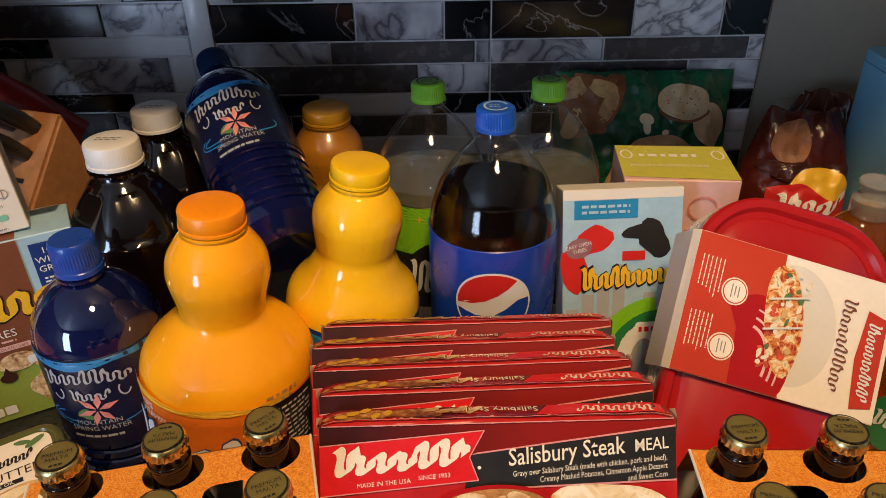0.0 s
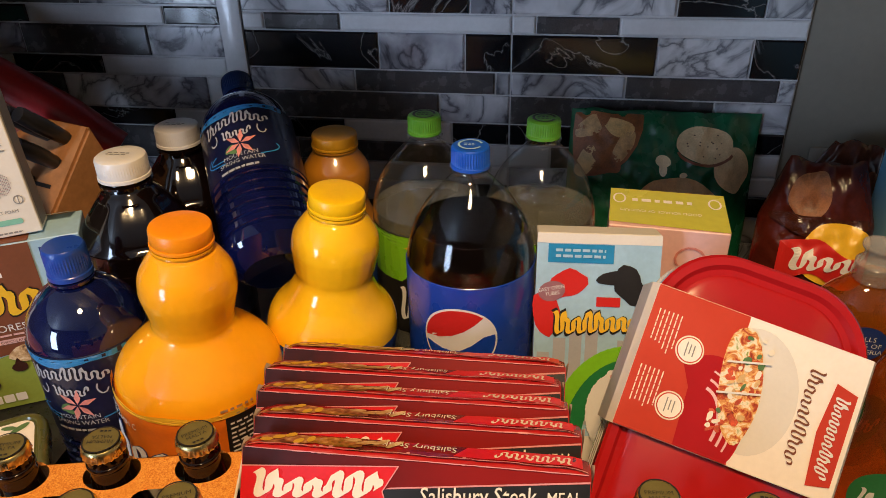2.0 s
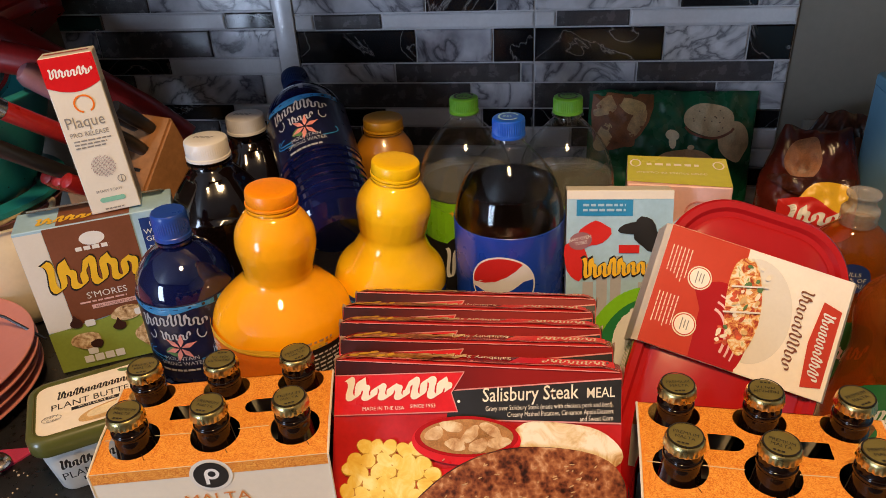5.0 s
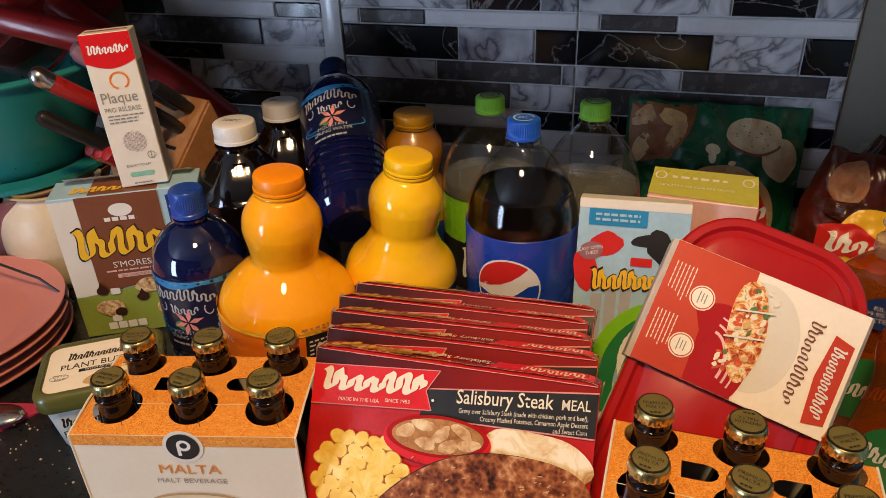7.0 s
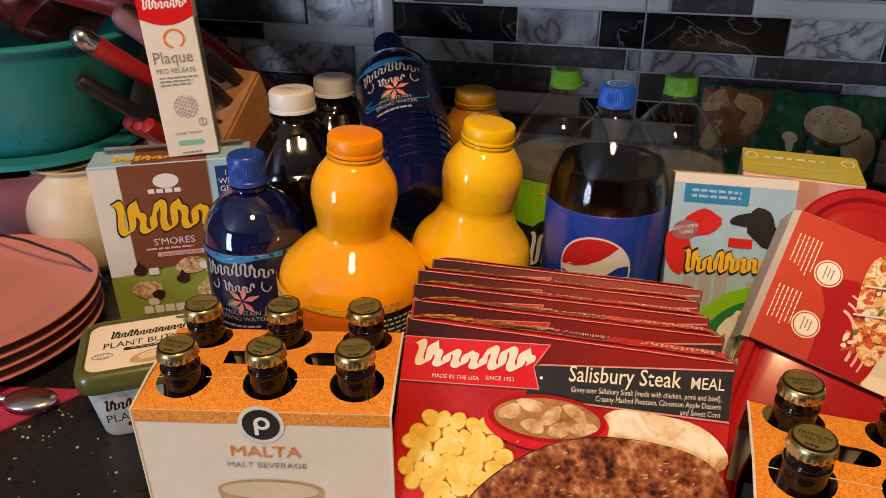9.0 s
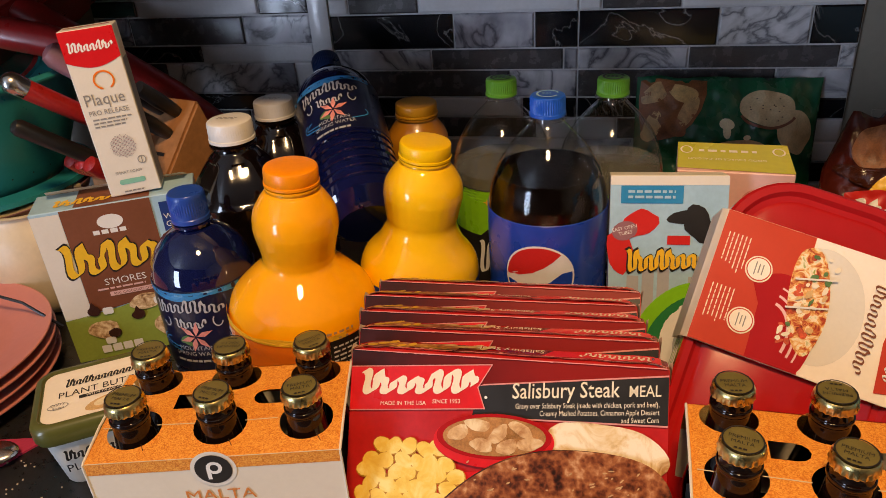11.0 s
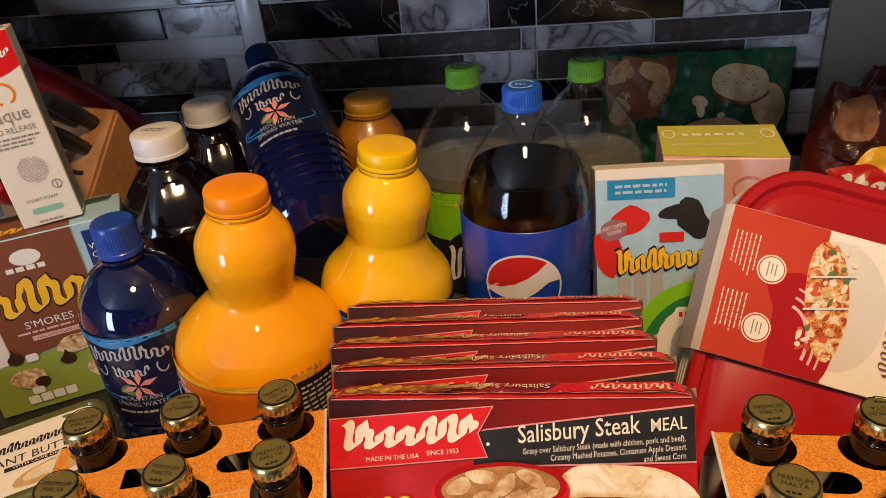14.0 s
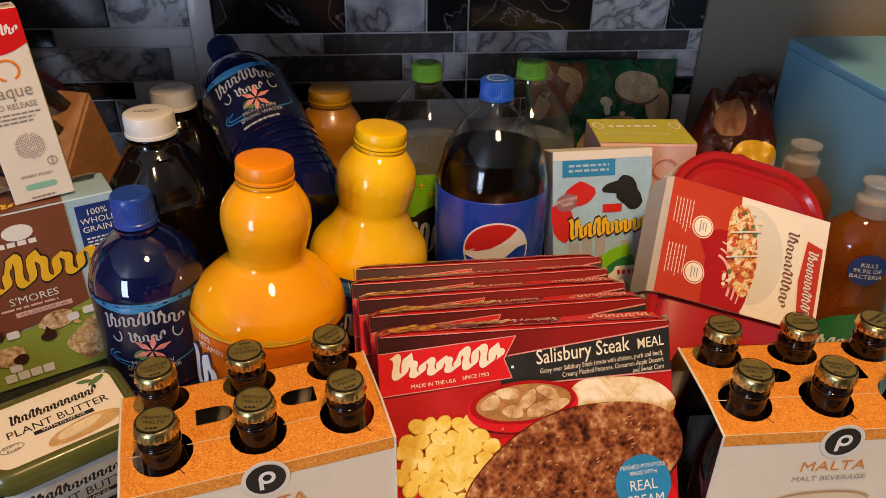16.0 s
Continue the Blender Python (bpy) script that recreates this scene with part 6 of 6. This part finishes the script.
prints("badge_mark", mark(-0.02, 0.10, 0.08, 0.03, 5, 4, 0.3), "white", bag, bs_, 7)

bag2, b2 = packet("snack_packet", pose(0.374, 0.700, 0.0, -14, 2, -6), 0.108, 0.222, 0.034, "glossy red and brown crisp packet with a yellow badge", "bag_red_shaded", 8, 0.35)
prints("crisps_picture", [ell(-0.016, 0.192, 0.024, 0.022, 40, 10, 0.06, 6)], "chip_brown", bag2, b2, 1, 20)
prints("dark_shade", [ell(0.0, 0.164, 0.046, 0.010, 40, 0, 0.08, 7)], "bag_brown", bag2, b2, 3, 16)
prints("badge_sun", [ell(0.016, 0.138, 0.034, 0.031, 60, 0)], "yellow_print", bag2, b2, 5, 28)
prints("badge_ribbon", [[(-0.034 + 0.084 * k / 48, 0.144 + 0.009 * math.sin(k * 0.1125)) for k in range(49)] + [(0.050 - 0.084 * k / 48, 0.110 + 0.009 * math.sin((48 - k) * 0.1125)) for k in range(49)]], "red_print", bag2, b2, 9, 24)
prints("badge_mark", mark(-0.026, 0.122, 0.068, 0.023, 4, 3, 0.34, 0.2), "white", bag2, b2, 13, 4)
bag3, b3 = packet("snack_packet", pose(0.408, 0.765, 0.0, -8, 4, -20), 0.115, 0.222, 0.026, "dark brown foil snack packet beside a blue panel", "bag_brown", 15, 0.5)
prints("picture", [ell(0.020, 0.170, 0.016, 0.030, 20, 10, 0.06, 3)], "chip_brown", bag3, b3, 1, 5)
prints("white_tag", [[(-0.050, 0.160), (-0.012, 0.178), (-0.012, 0.183), (-0.050, 0.166)]], "silver_print", bag3, b3, 2, 0)


# dish soap
def soap(x, y, turn, top, label):
    b = bottle("dish_soap", x, y, label, "dish soap bottles")
    b.matrix_world = pose(x, y, 0, 0, 0, turn)
    k = top / 0.202
    part("body", lathe_bm(smooth_profile([(0, 0.003), (0.040, 0.0), (0.046, 0.006), (0.047, 0.03), (0.041, 0.075), (0.038, 0.100 * k), (0.042, 0.130 * k), (0.038, 0.150 * k), (0.024, 0.166 * k), (0.0145, 0.173 * k), (0.0135, 0.178 * k)], 5), 56, squash=0.72), "amber", b, "clear bottle of orange liquid")
    part("cap", lathe_bm([(0.0165, 0.172 * k), (0.0170, 0.173 * k), (0.0170, 0.186 * k), (0.0150, 0.188 * k), (0.0125, 0.189 * k), (0.0120, 0.197 * k), (0.0150, 0.199 * k), (0.0155, 0.2005 * k), (0.0150, top), (0.0, top)], 40), "soap_cap", b, "cloudy flip cap")
    f = lambda a, z, l: Vector(((0.0425 + l) * math.sin(a / 0.0425), -(0.0315 + l) * math.cos(a / 0.0425), z))
    prints("round_badge", [ell(0, 0.130 * k, 0.0165, 0.0165, 26)], "navy_print", b, f, 2, 5)
    lettering("badge_title", "KILLS\n99.9% OF\nBACTERIA", 0.0062, "white", b, f, 0.0, 0.1335 * k, "CENTER", 5)
    f2 = lambda a, z, l: Vector(((0.0475 + l) * math.sin(a / 0.0475), -(0.0350 + l) * math.cos(a / 0.0475), z))
    prints("label", [ell(0, 0.055, 0.040, 0.034, 36, 30)], "green_print", b, f2, 2, 8, "green oval label")
    prints("label_mark", mark(-0.030, 0.046, 0.06, 0.018, 7, 16, 0.3), "white", b, f2, 5)
    return b


soap(0.386, 0.594, -10, 0.213, "orange dish soap bottle with cloudy cap by blue box")
soap(0.406, 0.500, -16, 0.214, "orange dish soap bottle with green label by malt carton")

# blue panel of a storage box, and cardboard behind it
bb = thing("storage_box", pose(0.432, 0.765, 0, 0, 0, 0), "smooth light blue plastic storage box on the counter", "box")
part("shell", rounded_rect_loft(bmesh.new(), [(0.085, 0.245, 0.012, 0), (0.090, 0.250, 0.014, 0.005), (0.092, 0.252, 0.014, 0.266)]), "blue_plastic", bb).matrix_basis = Matrix.Translation((0.094, -0.255, 0))
part("lid", rounded_rect_loft(bmesh.new(), [(0.0915, 0.2515, 0.014, 0.2663), (0.0922, 0.2522, 0.014, 0.2675), (0.0922, 0.2522, 0.014, 0.2750), (0.0905, 0.2505, 0.013, 0.2770)]), "blue_plastic", bb).matrix_basis = Matrix.Translation((0.094, -0.255, 0))

# ---------------------------------------------------------------- backsplash tiles
splash = tagged(finish(box_bm(-0.567, 0.371, WALL + 0.0015, 0.8515, 0.0, 0.498), "backsplash", "grout", None, False), "backsplash of black, grey, white and marble strip tiles", "backsplash", kind="structure")
part("trim_strip", box_bm(-0.2615, -0.2355, WALL - 0.0035, WALL + 0.002, 0.0, 0.497, 0.0012, 2), "tile_white", splash, "glossy white vertical trim strip")
part("wall_plate", box_bm(0.40, 0.475, 0.8475, 0.8518, 0.115, 0.190, 0.0015, 2), "paint", counter, "").parent = None
bpy.data.objects["wall_plate"]["kind"] = "structure"
bpy.data.objects["wall_plate"]["label"] = "grey wall plate beside the backsplash"
KINDS = {"w": "tile_white", "g": "tile_grey", "m": "tile_marble", "k": "tile_black"}
# rows as (bottom, top, cells as (end in parts of the sheet, kind))
RIGHT_ROWS = [
    (0.000, 0.040, ((0.45, "k"), (0.8, "m"), (1, "g"))), (0.040, 0.066, ((0.3, "m"), (0.75, "g"), (1, "m"))), (0.066, 0.100, ((0.62, "g"), (1, "m"))),
    (0.100, 0.128, ((0.3, "k"), (0.8, "w"), (1, "k"))), (0.128, 0.152, ((0.4, "m"), (1, "w"))), (0.152, 0.179, ((0.16, "w"), (0.24, "g"), (0.40, "k"), (0.84, "g"), (1, "w"))),
    (0.179, 0.205, ((0.36, "k"), (0.78, "w"), (1, "k"))), (0.205, 0.239, ((0.735, "g"), (1, "m"))), (0.239, 0.265, ((0.415, "m"), (0.945, "g"), (1, "m"))),
    (0.265, 0.308, ((0.513, "k"), (0.832, "m"), (1, "k"))), (0.308, 0.328, ((0.085, "w"), (0.375, "g"), (1, "w"))), (0.328, 0.371, ((0.56, "m"), (0.85, "k"), (1, "m"))),
    (0.371, 0.397, ((0.3, "g"), (0.8, "w"), (1, "g"))), (0.397, 0.431, ((0.5, "m"), (1, "g"))), (0.431, 0.465, ((0.4, "k"), (0.8, "m"), (1, "k"))), (0.465, 0.497, ((0.6, "w"), (1, "g")))]
LEFT_ROWS = [
    (0.000, 0.040, ((0.5, "g"), (1, "m"))), (0.040, 0.066, ((0.4, "k"), (1, "w"))), (0.066, 0.105, ((0.7, "m"), (1, "g"))), (0.105, 0.144, ((0.5, "g"), (1, "m"))),
    (0.144, 0.187, ((0.30, "m"), (0.66, "g"), (0.80, "m"), (1, "g"))), (0.187, 0.210, ((0.2, "w"), (0.745, "k"), (1, "w"))), (0.210, 0.251, ((0.30, "g"), (0.905, "m"), (1, "w"))),
    (0.251, 0.274, ((0.10, "w"), (0.487, "k"), (1, "w"))), (0.274, 0.311, ((0.17, "m"), (0.70, "g"), (1, "m"))), (0.311, 0.333, ((0.22, "k"), (0.78, "w"), (1, "k"))),
    (0.333, 0.375, ((0.45, "g"), (1, "m"))), (0.375, 0.400, ((0.5, "w"), (1, "k"))), (0.400, 0.440, ((0.6, "m"), (1, "g"))), (0.440, 0.497, ((0.4, "k"), (1, "w")))]
cache = {}


def tile(x0, x1, z0, z1, kind):
    g, t, e = 0.0011, 0.0030, 0.0016
    w, h = x1 - x0 - 2 * g, z1 - z0 - 2 * g
    key = (round(w, 4), round(h, 4), kind)
    if key not in cache:
        bm = bmesh.new()
        a = [bm.verts.new((x, 0.0, z)) for x, z in ((-w / 2, -h / 2), (w / 2, -h / 2), (w / 2, h / 2), (-w / 2, h / 2))]
        b = [bm.verts.new((x, -t * 0.6, z)) for x, z in ((-w / 2, -h / 2), (w / 2, -h / 2), (w / 2, h / 2), (-w / 2, h / 2))]
        c = [bm.verts.new((x, -t, z)) for x, z in ((-w / 2 + e, -h / 2 + e), (w / 2 - e, -h / 2 + e), (w / 2 - e, h / 2 - e), (-w / 2 + e, h / 2 - e))]
        for lo_, hi_ in ((a, b), (b, c)):
            for k in range(4):
                bm.faces.new((lo_[k], lo_[(k + 1) % 4], hi_[(k + 1) % 4], hi_[k]))
        bm.faces.new(c)
        me = bpy.data.meshes.new("tile")
        bm.to_mesh(me)
        bm.free()
        me.materials.append(M[KINDS[kind]])
        cache[key] = me
    ob = new("tile", cache[key])
    ob.parent = splash
    ob.matrix_basis = Matrix.Translation(((x0 + x1) / 2, WALL + 0.0018, (z0 + z1) / 2)) @ pose(0, 0, 0, rnd.uniform(-0.25, 0.25), 0, rnd.uniform(-0.2, 0.2))


for x0, x1, rows in ((-0.2355, 0.069, RIGHT_ROWS), (0.069, 0.371, RIGHT_ROWS), (-0.567, -0.2615, LEFT_ROWS)):
    for z0, z1, cells in rows:
        last_x = x0
        for end, kind in cells:
            nx = x0 + (x1 - x0) * end
            tile(last_x, nx, z0, z1, kind)
            last_x = nx
